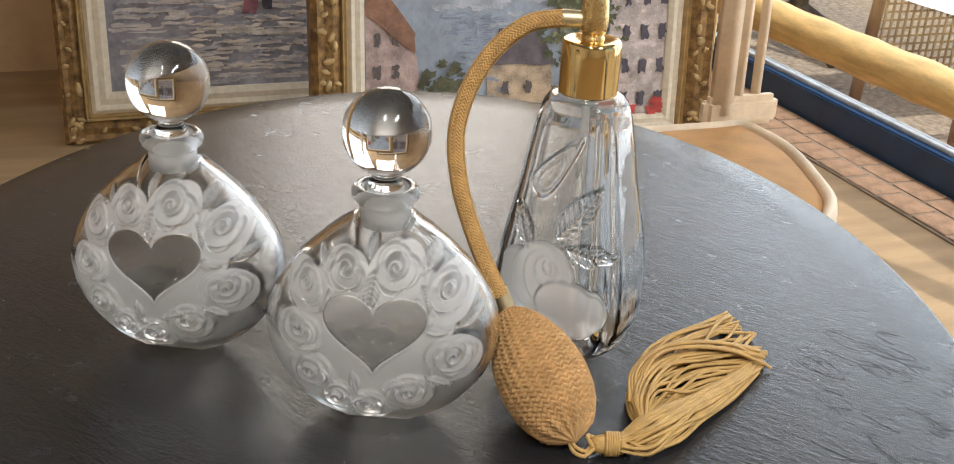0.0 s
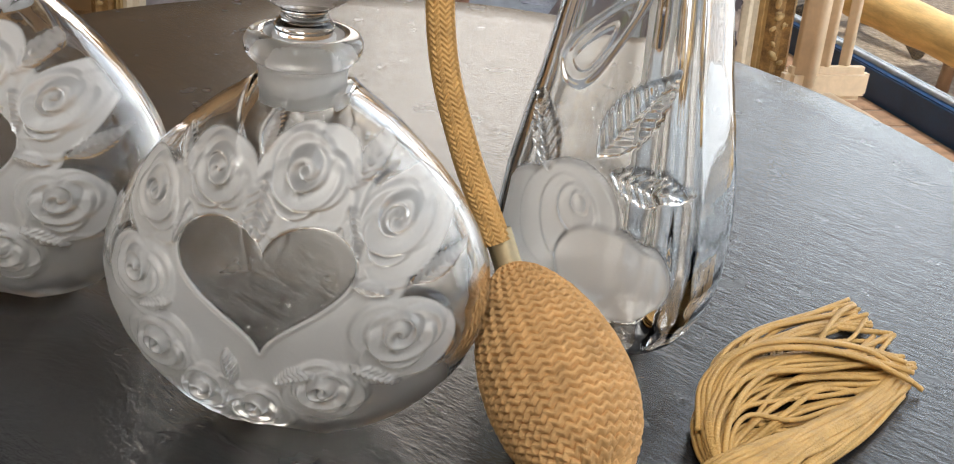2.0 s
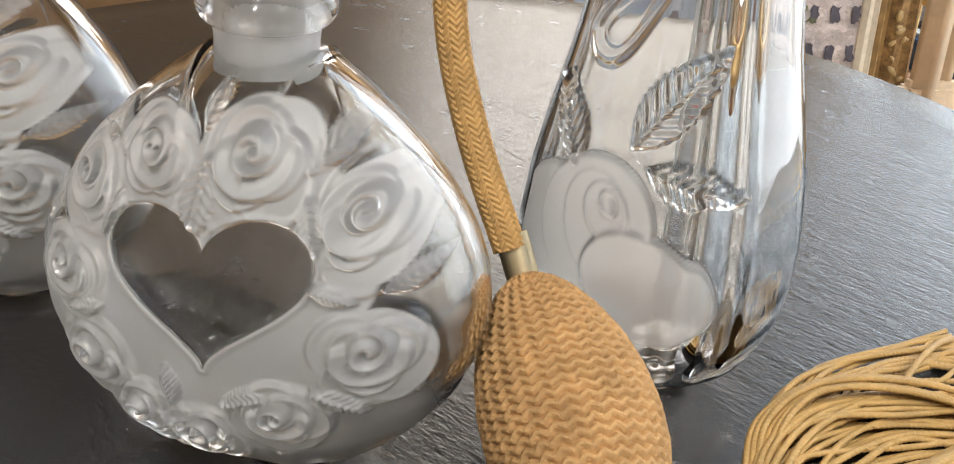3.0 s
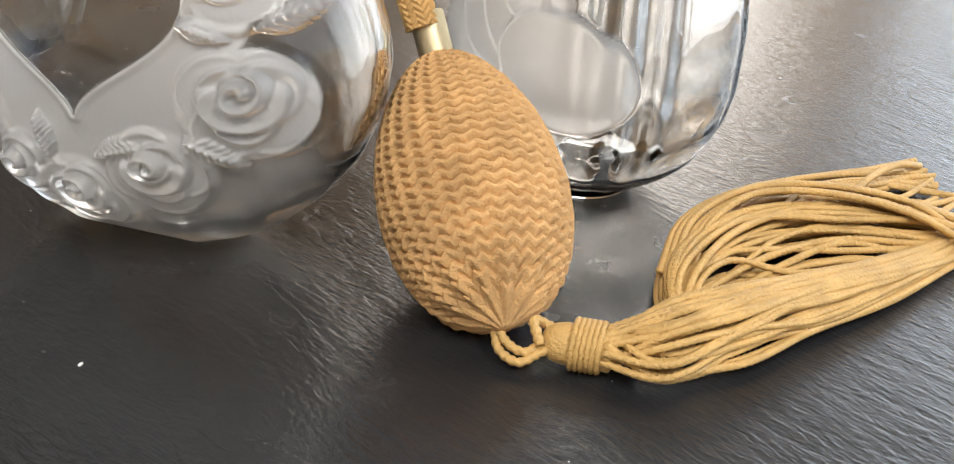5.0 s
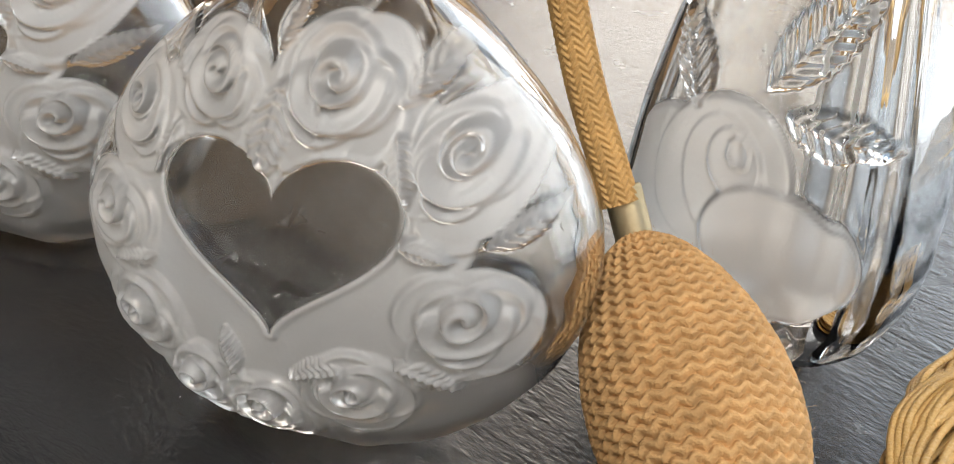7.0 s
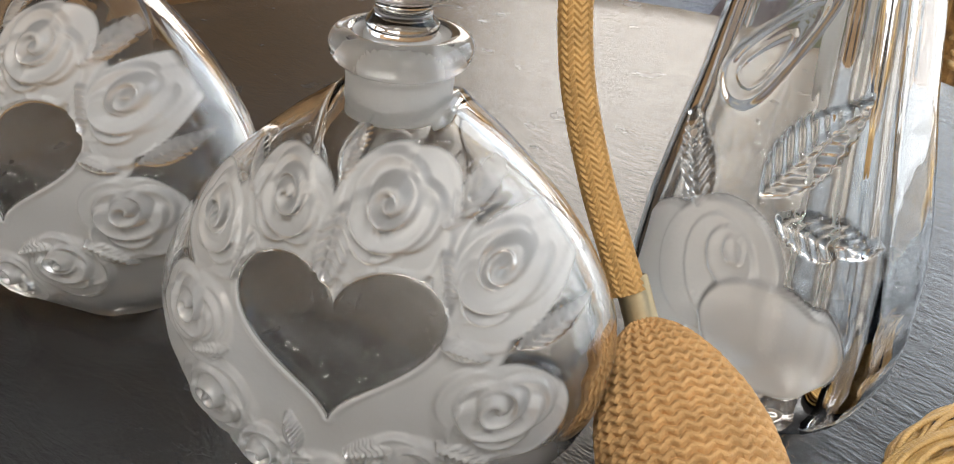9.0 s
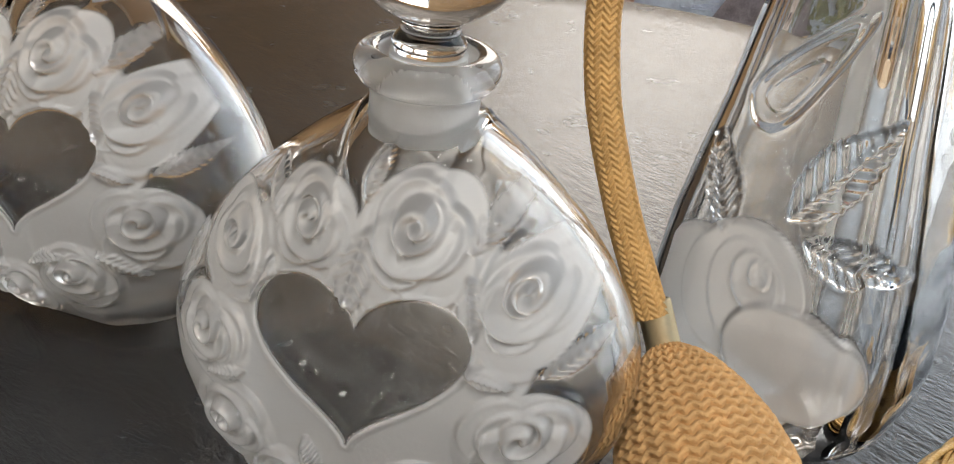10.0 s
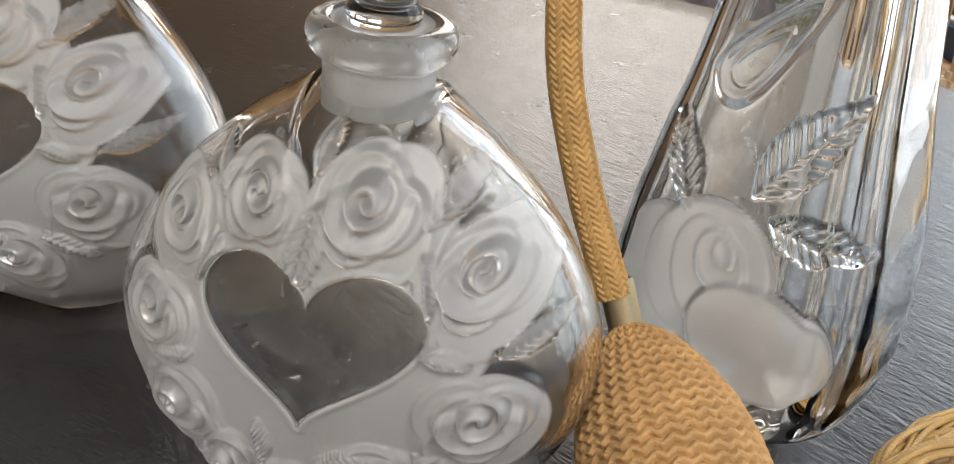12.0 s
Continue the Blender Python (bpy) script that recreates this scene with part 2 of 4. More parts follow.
def box(bm, size, at=(0, 0, 0), turn=None, bevel=0.0):
    m = Matrix.Translation(at) @ (turn or Matrix()) @ Matrix.Diagonal((*size, 1))
    made = bmesh.ops.create_cube(bm, size=1, matrix=m)["verts"]
    if bevel:
        edges = list({e for v in made for e in v.link_edges})
        bmesh.ops.bevel(bm, geom=edges, offset=bevel, segments=2, affect="EDGES")
    return bm


def slab(name, size, at, material, bevel=0.0, parent=None, label="", turn=None):
    bm = bmesh.new()
    box(bm, size, (0, 0, 0), None, bevel)
    ob = part(name, bm, material, parent, label, smooth=False)
    ob.matrix_basis = (Matrix() if parent else ROOM) @ Matrix.Translation(at) @ (turn or Matrix())
    return ob


def empty(name, m, label, category, group=""):
    ob = new(name)
    ob.empty_display_size = 0.02
    ob.matrix_basis = m
    return tagged(ob, label, category, group)


def structure(ob, label, category):
    return tagged(ob, label, category, kind="structure")


# ---- the room ----
structure(slab("floor", (4.6, 7.4, 0.1), (-0.25, 0.0, -0.05), FLOOR), "honey-coloured wooden floor of the shop", "floor")
end = structure(empty("wall_north", ROOM @ Matrix.Translation((0, 3.6, 0)), "", ""), "ochre plastered end wall with a window", "wall")
for x0, x1, z0, z1 in ((-2.6, 0.62, 0.0, 2.7), (1.74, 2.1, 0.0, 2.7), (0.62, 1.74, 0.0, 1.32), (0.62, 1.74, 2.54, 2.7)):
    slab("wall_panel", (x1 - x0, 0.2, z1 - z0), ((x0 + x1) / 2, 0, (z0 + z1) / 2), WALL, 0, end)
structure(slab("wall_south", (4.7, 0.2, 2.7), (-0.25, -3.7, 1.35), PALE), "pale plastered wall", "wall")
structure(slab("wall_west", (0.2, 7.4, 2.7), (-2.6, 0.0, 1.35), PALE), "pale plastered side wall", "wall")
structure(slab("ceiling", (4.9, 7.6, 0.1), (-0.2, 0.0, 2.75), CEIL), "grey ceiling of the shop", "ceiling")
structure(slab("trim", (1.95, 0.34, 1.15), (1.08, 3.32, 0.575), WALL), "low plastered projection of the end wall", "wall")
structure(slab("wall_east", (0.2, 7.4, 0.3), (2.15, 0.0, 2.55), WALL), "plastered wall over the shop window", "wall")
ground = structure(slab("ground", (60, 60, 0.1), (32.05, 0, -0.07), GRAVEL), "pale gravel ground outside the window", "ground")

# shop window: low blue frame, tall panes between posts
window = structure(empty("window_1", ROOM @ Matrix.Translation((2.13, 0, 0)), "", ""), "tall shop window with navy blue painted frame", "window")
slab("window_frame", (0.06, 7.2, 0.092), (0, 0, 0.046), BLUE, 0.004, window)
# pale strip: the highlight on the frame's top edge, put in as colour
slab("window_frame", (0.035, 7.2, 0.012), (0.012, 0, 0.098), mat("pale_blue_highlight", (0.42, 0.47, 0.52), 0.3), 0.002, window)
for y in (-3.5, -1.6, 0.3, 3.62):
    slab("window_post", (0.06, 0.07, 2.3), (0, y, 1.25), BLUE, 0.004, window)
PANE = bpy.data.materials.new("window_glass")
PANE.use_nodes = True
PANE.node_tree.nodes["Principled BSDF"].inputs["Transmission Weight"].default_value = 1.0
PANE.node_tree.nodes["Principled BSDF"].inputs["Roughness"].default_value = 0.0
for y0, y1 in ((-3.46, -1.64), (-1.56, 0.26), (0.34, 3.58)):
    pane = slab("pane", (0.004, y1 - y0, 2.29), (0.012, (y0 + y1) / 2, 1.25), PANE, 0, window, "clear window pane")
    pane.visible_shadow = False

# window in the end wall
window = structure(empty("window_2", ROOM @ Matrix.Translation((1.18, 3.62, 0)), "", ""), "cream framed window in the end wall", "window")
for w, h, x, z in ((1.12, 0.05, 0, 1.345), (1.12, 0.05, 0, 2.515), (0.05, 1.12, -0.535, 1.93), (0.05, 1.12, 0.535, 1.93)):
    slab("window_frame", (w, 0.06, h), (x, 0, z), CREAM, 0.005, window)
pane = slab("pane", (1.02, 0.004, 1.12), (0, 0.01, 1.93), PANE, 0, window, "clear window pane")
pane.visible_shadow = False

# ceiling lights round the tubes
for x in (-0.5, 0.7):
    light = empty("ceiling_light", ROOM @ Matrix.Translation((x, -1.0, 2.70)), "white metal ceiling light with a long tube", "ceiling light", "ceiling lights")
    slab("housing", (0.16, 1.26, 0.06), (0, 0, -0.03), WHITE, 0.01, light)
    for y in (-0.615, 0.615):
        slab("end_cap", (0.12, 0.03, 0.11), (0, y, -0.11), WHITE, 0.006, light)

# ---- round black table ----
TOP = 0.75
table = empty("table", pose(0.005, 0.52, 0), "oval black painted table with brushed, slightly worn top", "table")
ang = np.linspace(0, 2 * np.pi, 160, endpoint=False)
rim = np.stack([np.cos(ang) * 0.2854, np.sin(ang) * 0.3777], -1)
rings = []
for scale, z in ((0.0, TOP), (0.5, TOP), (0.9, TOP), (0.985, TOP), (0.994, TOP - 0.0012), (1.0, TOP - 0.004), (1.0, TOP - 0.018), (0.985, TOP - 0.022), (0.5, TOP - 0.022)):
    rings.append(np.c_[rim * scale, np.full(160, z)])
finish("tabletop", from_grid(np.array(rings), flip=True, cap_end=True), BLACK, table, "black brushed top")
edge = np.array([np.c_[rim * s, np.full(160, z)] for s, z in ((1.0005, TOP - 0.0042), (1.004, TOP - 0.0055), (1.004, TOP - 0.0085), (1.0005, TOP - 0.0095))])
finish("rim_wear", from_grid(edge, flip=True), mat("worn_rim_wood", (0.42, 0.30, 0.18), 0.6, vary=0.4, scale=40), table, "worn bare wooden rim")
finish("pedestal", lathe([(0.001, 0.73), (0.11, 0.728), (0.06, 0.70), (0.035, 0.62), (0.04, 0.4), (0.055, 0.25), (0.035, 0.12), (0.06, 0.06), (0.19, 0.02), (0.2, 0.0), (0.001, 0.0)], 48, 60, flip=True), BLACK, table)

# ---- round rose flasks with ball stoppers ----
# half widths of the body over its height
WAIST = [(0.0, 0.0125), (0.002, 0.0190), (0.007, 0.0280), (0.014, 0.0360), (0.024, 0.0440), (0.034, 0.0482), (0.044, 0.0495), (0.052, 0.0484), (0.060, 0.0452), (0.068, 0.0402), (0.075, 0.0346), (0.082, 0.0275), (0.088, 0.0205), (0.0925, 0.0140), (0.0950, 0.0105)]
MID, THICK = 0.046, 0.0330
ROSES = [(-0.0280, 0.0713, 0.0093), (-0.0117, 0.0803, 0.0102), (0.0081, 0.0825, 0.0122), (0.0284, 0.0720, 0.0113), (0.0320, 0.0466, 0.0118), (0.0150, 0.0305, 0.0099), (-0.0015, 0.0225, 0.0090), (-0.0145, 0.0255, 0.0096), (-0.0255, 0.0357, 0.0102), (-0.0312, 0.0540, 0.0097)]
LEAVES = [(0.0212, 0.0835, 55, 0.0072), (0.0385, 0.0600, 25, 0.0065), (-0.0015, 0.0725, 262, 0.0085), (-0.0018, 0.0880, 80, 0.0045), (0.0265, 0.0335, 330, 0.0065), (0.0080, 0.0325, 200, 0.0055), (-0.0215, 0.0800, 125, 0.0050), (-0.0265, 0.0455, 200, 0.0050), (-0.0200, 0.0660, 250, 0.0050), (0.0195, 0.0690, 285, 0.0060), (0.0245, 0.0570, 340, 0.0050), (-0.0075, 0.0330, 100, 0.0050)]


def heart_outline(n=160):
    t = np.linspace(0, 2 * np.pi, n, endpoint=False)
    x = 16 * np.sin(t) ** 3
    y = 13 * np.cos(t) - 5 * np.cos(2 * t) - 2 * np.cos(3 * t) - np.cos(4 * t)
    return np.c_[x * 0.00128, 0.0569 + y * 0.00107]


def signed_distance(p, poly):
    """Distance of each point from a closed outline, negative inside."""
    a, b = poly, np.roll(poly, -1, 0)
    d = np.full(len(p), 1e9)
    inside = np.zeros(len(p), bool)
    for (ax, ay), (bx, by) in zip(a, b):
        ex, ey = bx - ax, by - ay
        t = np.clip(((p[:, 0] - ax) * ex + (p[:, 1] - ay) * ey) / (ex * ex + ey * ey), 0, 1)
        d = np.minimum(d, np.hypot(p[:, 0] - ax - t * ex, p[:, 1] - ay - t * ey))
        cross = (ay > p[:, 1]) != (by > p[:, 1])
        if by != ay:
            inside ^= cross & (p[:, 0] < ex * (p[:, 1] - ay) / ey + ax)
    return np.where(inside, -d, d)


def step(v, a, b):
    t = np.clip((v - a) / (b - a), 0, 1)
    return t * t * (3 - 2 * t)


SINK = 0.30                                 # the curled heart of a rose sits this far above its middle, in radii


def rose_relief(x, z, cx, cz, r, turn):
    """Height of a moulded rose: overlapping petals with raised lips, a cup below and a curled heart."""
    dx, dz = (x - cx) / r, (z - cz) / r
    lowered = dz + SINK
    h = 0.0005 * step(-np.hypot(dx, lowered), -1.12, -0.8)
    for count, off, size, up, spin, drop in ((4, 0.44, 0.62, 0.0010, 0.0, 1.0), (3, 0.26, 0.52, 0.0017, 0.6, 0.7)):
        for k in range(count):
            a = turn + spin + 2 * math.pi * k / count
            rho = np.hypot(dx - off * math.cos(a), dz + SINK * drop - off * math.sin(a)) / (size * (1 + 0.10 * math.sin(3 * k + turn)))
            h = np.maximum(h, up * (1 - 0.07 * k) * step(-rho, -1.06, -0.86) * (0.20 + 0.80 * np.clip(rho, 0, 1) ** 3))
    # the cupped front petal under the heart
    rho = np.hypot(dx * 0.95, (dz + 0.16) * 1.1) / 0.62
    h = np.maximum(h, 0.0019 * step(-rho, -1.05, -0.88) * (0.35 + 0.65 * np.clip(rho, 0, 1) ** 2) * step(-dz, -0.25, 0.1))
    rho, phi = np.hypot(dx, dz) / 0.38, np.arctan2(dz, dx) + turn
    s = (rho * 1.35 - phi / (2 * np.pi)) % 1.0
    curl = np.where(s < 0.6, np.sin(s / 0.6 * np.pi / 2), np.cos((s - 0.6) / 0.4 * np.pi / 2))
    return np.maximum(h, (0.0010 + 0.0014 * curl) * step(-rho, -1.08, -0.8))


def soften(g, rounds=2):
    """Blur a polar grid a little, round and across."""
    for k in range(rounds):
        g = 0.5 * g + 0.25 * (np.roll(g, 1, 1) + np.roll(g, -1, 1))
        e = np.pad(g, ((1, 1), (0, 0)), mode="edge")
        g = 0.5 * g + 0.25 * (e[:-2] + e[2:])
    return g


def leaf_relief(x, z, cx, cz, turn, length):
    c, s = math.cos(radians(turn)), math.sin(radians(turn))
    u, v = (x - cx) * c + (z - cz) * s, -(x - cx) * s + (z - cz) * c
    half = 0.42 * length * np.clip(1 - (u / length) ** 2, 0, 1) * (1 - 0.25 * u / length)
    half = half * (1 + 0.16 * (((u / length) * 6.5) % 1.0 - 0.5))          # toothed edge
    inside = step(half - np.abs(v), -0.0002, 0.0006) * (np.abs(u) < length)
    veins = 0.5 + 0.5 * np.cos((u - np.abs(v) * 0.9) * 2 * np.pi / (length * 0.22))
    rib = np.exp(-(v / (0.05 * length)) ** 2)
    return inside * (0.0006 + 0.0005 * veins + 0.0006 * rib), inside


def flask_shell(nr, nt, back_rows, inset=0.0, relief=False, flip=False):
    w = np.array(WAIST)
    zz = np.linspace(w[0, 0], w[-1, 0], 200)
    ww = np.interp(zz, w[:, 0], w[:, 1])
    ww = np.convolve(np.pad(ww, 4, mode="edge"), np.ones(9) / 9, "valid")
    side = np.r_[np.c_[ww, zz], np.c_[np.linspace(ww[-1], -ww[-1], 20), np.full(20, zz[-1])][1:-1], np.c_[-ww, zz][::-1], np.c_[np.linspace(-ww[0], ww[0], 30), np.full(30, zz[0])][1:-1]]
    ang = np.unwrap(np.arctan2(side[:, 1] - MID, side[:, 0]))
    rad = np.hypot(side[:, 0], side[:, 1] - MID)
    o = np.argsort(ang % (2 * np.pi))
    th = np.linspace(0, 2 * np.pi, nt, endpoint=False)
    big = np.interp(th, (ang % (2 * np.pi))[o], rad[o], period=2 * np.pi)
    big = big - inset * (1 + 2.0 * step(-np.sin(th), 0.4, 0.95))      # the base is thick, solid glass
    top = THICK - inset

    def sheet(r, sign):
        x, z = r[:, None] * big * np.cos(th), MID + r[:, None] * big * np.sin(th)
        bulge = np.clip(1 - r**2.15, 0, 1)[:, None] ** 0.5
        narrow = 1 - 0.12 * step(-z, -0.012, 0.0)
        return x, z, sign * top * bulge * narrow

    r_front = np.sin(np.linspace(0.0, 1, nr) * np.pi / 2) ** 0.9
    x, z, y = sheet(r_front, -1)
    ice = np.zeros_like(x)
    if relief:
        flat = np.c_[x.ravel(), z.ravel()]
        hd = signed_distance(flat, heart_outline()).reshape(x.shape)
        h = np.zeros_like(x)
        near = np.full_like(x, 1e9)
        for i, (cx, cz, r) in enumerate(ROSES):
            h = np.maximum(h, rose_relief(x, z, cx, cz, r, 2.4 * i + 0.8))
            near = np.minimum(near, np.hypot(x - cx, z - cz + SINK * r) / r)
        leafy = np.zeros_like(x)
        for cx, cz, turn, length in LEAVES:
            lh, inside = leaf_relief(x, z, cx, cz, turn, length)
            h = np.maximum(h, lh)
            leafy = np.maximum(leafy, inside)
        h = soften(h, 1)
        outside = step(hd, 0.0, 0.0012)
        ring = np.exp(-((hd - 0.0009) / 0.0007) ** 2) * 0.0005
        rows = r_front[:, None]
        fade = step(-rows, -0.995, -0.90)
        y -= (2.2 * h * outside + ring) * fade
        ice = np.maximum(step(-near, -0.97, -0.91), 0.5 * leafy)
        belt = step(-hd, -0.0125, -0.0110)
        lower = step(-hd, -0.0260, -0.0215) * step(-z, -0.050, -0.042) * step(-x, -0.036, -0.028)
        lower = np.maximum(lower, step(-x, 0.000, 0.012) * step(-z, -0.050, -0.042)) * step(z, 0.004, 0.007)
        lower = np.maximum(lower, 0.5 * step(-z, -0.040, -0.030) * step(-x, -0.046, -0.038) * step(z, 0.002, 0.006))
        steep = np.hypot(np.gradient(h, axis=0) / np.maximum(np.gradient(r_front), 1e-4)[:, None] / 0.05, np.gradient(h, axis=1) / (2 * np.pi / nt) / np.maximum(r_front, 0.05)[:, None] / 0.05)
        edge_shade = 1 - 0.42 * step(soften(steep, 3), 0.10, 0.8)      # frost thinned on petal edges to imitate the dark lines of refraction
        ice = edge_shade * np.maximum(np.maximum(ice, belt * 1.0), lower) * step(hd, 0.0, 0.0005) * step(-rows, -1.0, -0.985)
    pts = np.stack([x, y, z], -1)
    r_back = np.sin(np.linspace(1, 0.0, back_rows) * np.pi / 2)[1:]
    bx, bz, by = sheet(r_back, 1)
    pts = np.r_[pts, np.stack([bx, by, bz], -1)]
    me = from_grid(pts, flip=flip)
    frost(me, np.r_[ice, np.zeros_like(bx)])
    return me


def plain_frost(me, value):
    frost(me, np.full(len(me.vertices), value))
    return me


def make_flask():
    f = empty("perfume_flask", pose(0.0050, 0.431, TOP), "round clear crystal flask with frosted rose relief round a clear heart", "perfume bottle", "rose flasks")
    finish("body", flask_shell(230, 560, 36, relief=True, flip=True), CRYSTAL, f, "crystal body with frosted roses and clear heart")
    finish("hollow", flask_shell(30, 120, 30, inset=0.0028), CRYSTAL, f)
    # neck with a rolled lip, open in the middle
    neck = lathe([(0.0080, 0.088), (0.0104, 0.0855), (0.0104, 0.0925), (0.0106, 0.0955), (0.0128, 0.0970), (0.0139, 0.0990), (0.0139, 0.1010), (0.0128, 0.1028), (0.0105, 0.1032), (0.0090, 0.1026), (0.0082, 0.1000), (0.0078, 0.0940), (0.0080, 0.088)], 96, 90, flip=False)
    z = np.array([v.co.z for v in neck.vertices])
    rr = np.array([math.hypot(v.co.x, v.co.y) for v in neck.vertices])
    frost(neck, np.where(((z < 0.0962) & (rr > 0.009)) | ((rr < 0.0094) & (z < 0.1028)), 0.9, 0.0))
    neck.transform(Matrix.Translation((0, 0, 0.0030)))
    finish("neck", neck, CRYSTAL, f, "frosted neck with clear rolled lip")
    stop = empty("stopper", pose(0, 0, 0.0034), "clear glass ball stopper", "")
    stop.parent = f
    arc = [(0.0178 * math.sin(a), 0.1252 - 0.0178 * math.cos(a)) for a in np.linspace(0.33, math.pi, 48)]
    ball = lathe([(0.0005, 0.1020), (0.0066, 0.1021), (0.0071, 0.1040), (0.0056, 0.1062), (0.0054, 0.1075)] + arc, 96)
    finish("ball", plain_frost(ball, 0.0), CRYSTAL, stop)
    plug = lathe([(0.0005, 0.0905), (0.0062, 0.0905), (0.0066, 0.0912), (0.0074, 0.1015), (0.0074, 0.1018), (0.0005, 0.1018)], 64)
    finish("plug", plain_frost(plug, 0.9), CRYSTAL, stop, "frosted ground-glass plug")
    return f


flask = make_flask()
copy_thing(flask, pose(-0.0955, 0.4755, TOP, 0, 0, -3))

# ---- tall atomiser bottle ----
AX, AY, FACE = 0.0855, 0.4950, radians(-26)
TALL = 1.045                                # the bottle's parts are drawn up by this much
SIDE = [(0.0, 0.0135), (0.0035, 0.0150), (0.005, 0.0205), (0.010, 0.0282), (0.017, 0.0325), (0.026, 0.0345), (0.040, 0.0345), (0.055, 0.0328), (0.070, 0.0297), (0.085, 0.0262), (0.100, 0.0236), (0.110, 0.0216), (0.1165, 0.0203), (0.1205, 0.0190), (0.1232, 0.0166), (0.1245, 0.0145), (0.1250, 0.0125)]


def vessel(nz, nt, inset=0.0, relief=False, flip=False, low=0.0, high=0.1250):
    s = np.array(SIDE)
    z = np.linspace(low, high, nz)
    r = np.interp(z, s[:, 0], s[:, 1])
    k = 7
    r2 = np.convolve(np.pad(r, k // 2, mode="edge"), np.ones(k) / k, "valid")
    r = np.where((z > 0.008) & (z < 0.121), r2, r) - inset
    f = np.linspace(0, 2 * np.pi, nt, endpoint=False)
    local = f - FACE
    square = (np.abs(np.cos(local)) ** 3.0 + np.abs(np.sin(local)) ** 3.0) ** (-1 / 3.0)
    square = square / square.max()
    corner = np.abs(np.sin(2 * local)) ** 6
    flute = corner * 0.5 * (1 + np.cos(20 * (local - np.pi / 4))) * 0.065 * step(-np.sin(f), -0.35, 0.0)
    bodyness = (step(z, 0.004, 0.02) * step(-z, -0.123, -0.112))[:, None]
    shape = 1 - bodyness * (1 - (square * 1.06 - (0 if inset else 1) * flute))
    rad = r[:, None] * shape
    ice = np.zeros_like(rad)
    if relief:
        # the front panel looks along -y, turned by FACE
        side_on = (f - FACE + np.pi / 2 + np.pi) % (2 * np.pi) - np.pi
        u = rad * np.sin(side_on)
        front = (np.abs(side_on) < 1.15)
        v = z[:, None] * np.ones_like(f)
        h = np.zeros_like(rad)
        # the large rose: overlapping petals, stepped up towards the heart
        for cu, cv, ru, rv, turn, up in ((-0.0035, 0.0315, 0.0225, 0.0175, 0.0, 0.0005), (-0.0110, 0.0455, 0.0140, 0.0150, 0.5, 0.0009), (-0.0010, 0.0490, 0.0160, 0.0165, 0.0, 0.0012), (0.0005, 0.0490, 0.0095, 0.0140, 0.35, 0.0014), (0.0020, 0.0530, 0.0058, 0.0075, 0.5, 0.0018), (0.0025, 0.0550, 0.0026, 0.0034, 0.5, 0.0022), (0.0130, 0.0375, 0.0165, 0.0130, -0.45, 0.0023)):
            c, sn = math.cos(turn), math.sin(turn)
            a, b = ((u - cu) * c + (v - cv) * sn) / ru, (-(u - cu) * sn + (v - cv) * c) / rv
            rho = np.hypot(a, b)
            petal = up * step(-rho, -1.0, -0.90) * (0.55 + 0.45 * rho**2)
            h = np.maximum(h, petal)
            ice = np.maximum(ice, step(-rho, -1.01, -0.97))
        leafy = np.zeros_like(rad)
        for cu, cv, turn, length in ((0.0118, 0.0795, 58, 0.0140), (-0.0130, 0.0700, 118, 0.0110), (0.0195, 0.0620, -14, 0.0105)):
            lh, inside = leaf_relief(u, v, cu, cv, turn, length)
            h = np.maximum(h, 1.25 * lh)
        # the bud on its stem
        for cu, cv, ru, rv in ((-0.001, 0.0975, 0.0042, 0.0140), (-0.0025, 0.0945, 0.0024, 0.0075)):
            c, sn = math.cos(-0.62), math.sin(-0.62)
            a, b = ((u - cu) * c + (v - cv) * sn) / ru, (-(u - cu) * sn + (v - cv) * c) / rv
            rho = np.hypot(a * (1 + 0.5 * np.clip(b, -1, 1)), b)
            h = np.maximum(h, 0.0009 * step(-rho, -1.0, -0.7) + 0.0012 * np.exp(-((rho - 1) / 0.14) ** 2))
        fade = front * step(-np.abs(side_on), -1.15, -0.95)
        rad = rad + h * fade
        steep = np.hypot(np.gradient(h, axis=0) / (z[1] - z[0]), np.gradient(h, axis=1) / (2 * np.pi / nt) / 0.03)
        # less frost where the relief is steep, painting in refraction's dark lines
        ice = ice * fade * (1 - 0.5 * step(soften(steep, 3), 0.12, 0.9))
    x, y = rad * np.cos(f), rad * np.sin(f)
    pts = np.stack([x, y, z[:, None] * np.ones_like(f)], -1)
    pts[..., 2] *= TALL
    me = from_grid(pts, flip=flip, cap_start=True, cap_end=True)
    frost(me, ice)
    return me


atomiser = empty("perfume_atomiser", pose(AX, AY, TOP), "tall fluted crystal perfume atomiser with gold cap and frosted rose", "perfume bottle")
finish("body", vessel(220, 480, relief=True), CRYSTAL, atomiser, "fluted crystal body with frosted rose relief")
finish("hollow", vessel(60, 200, inset=0.0011, flip=True, low=0.0110, high=0.1238), CRYSTAL, atomiser)
bend = curve_points([(0.0, 0, 0.1238), (0.0002, 0, 0.09), (0.0012, 0.0005, 0.055), (0.003, 0.001, 0.030)], 40)
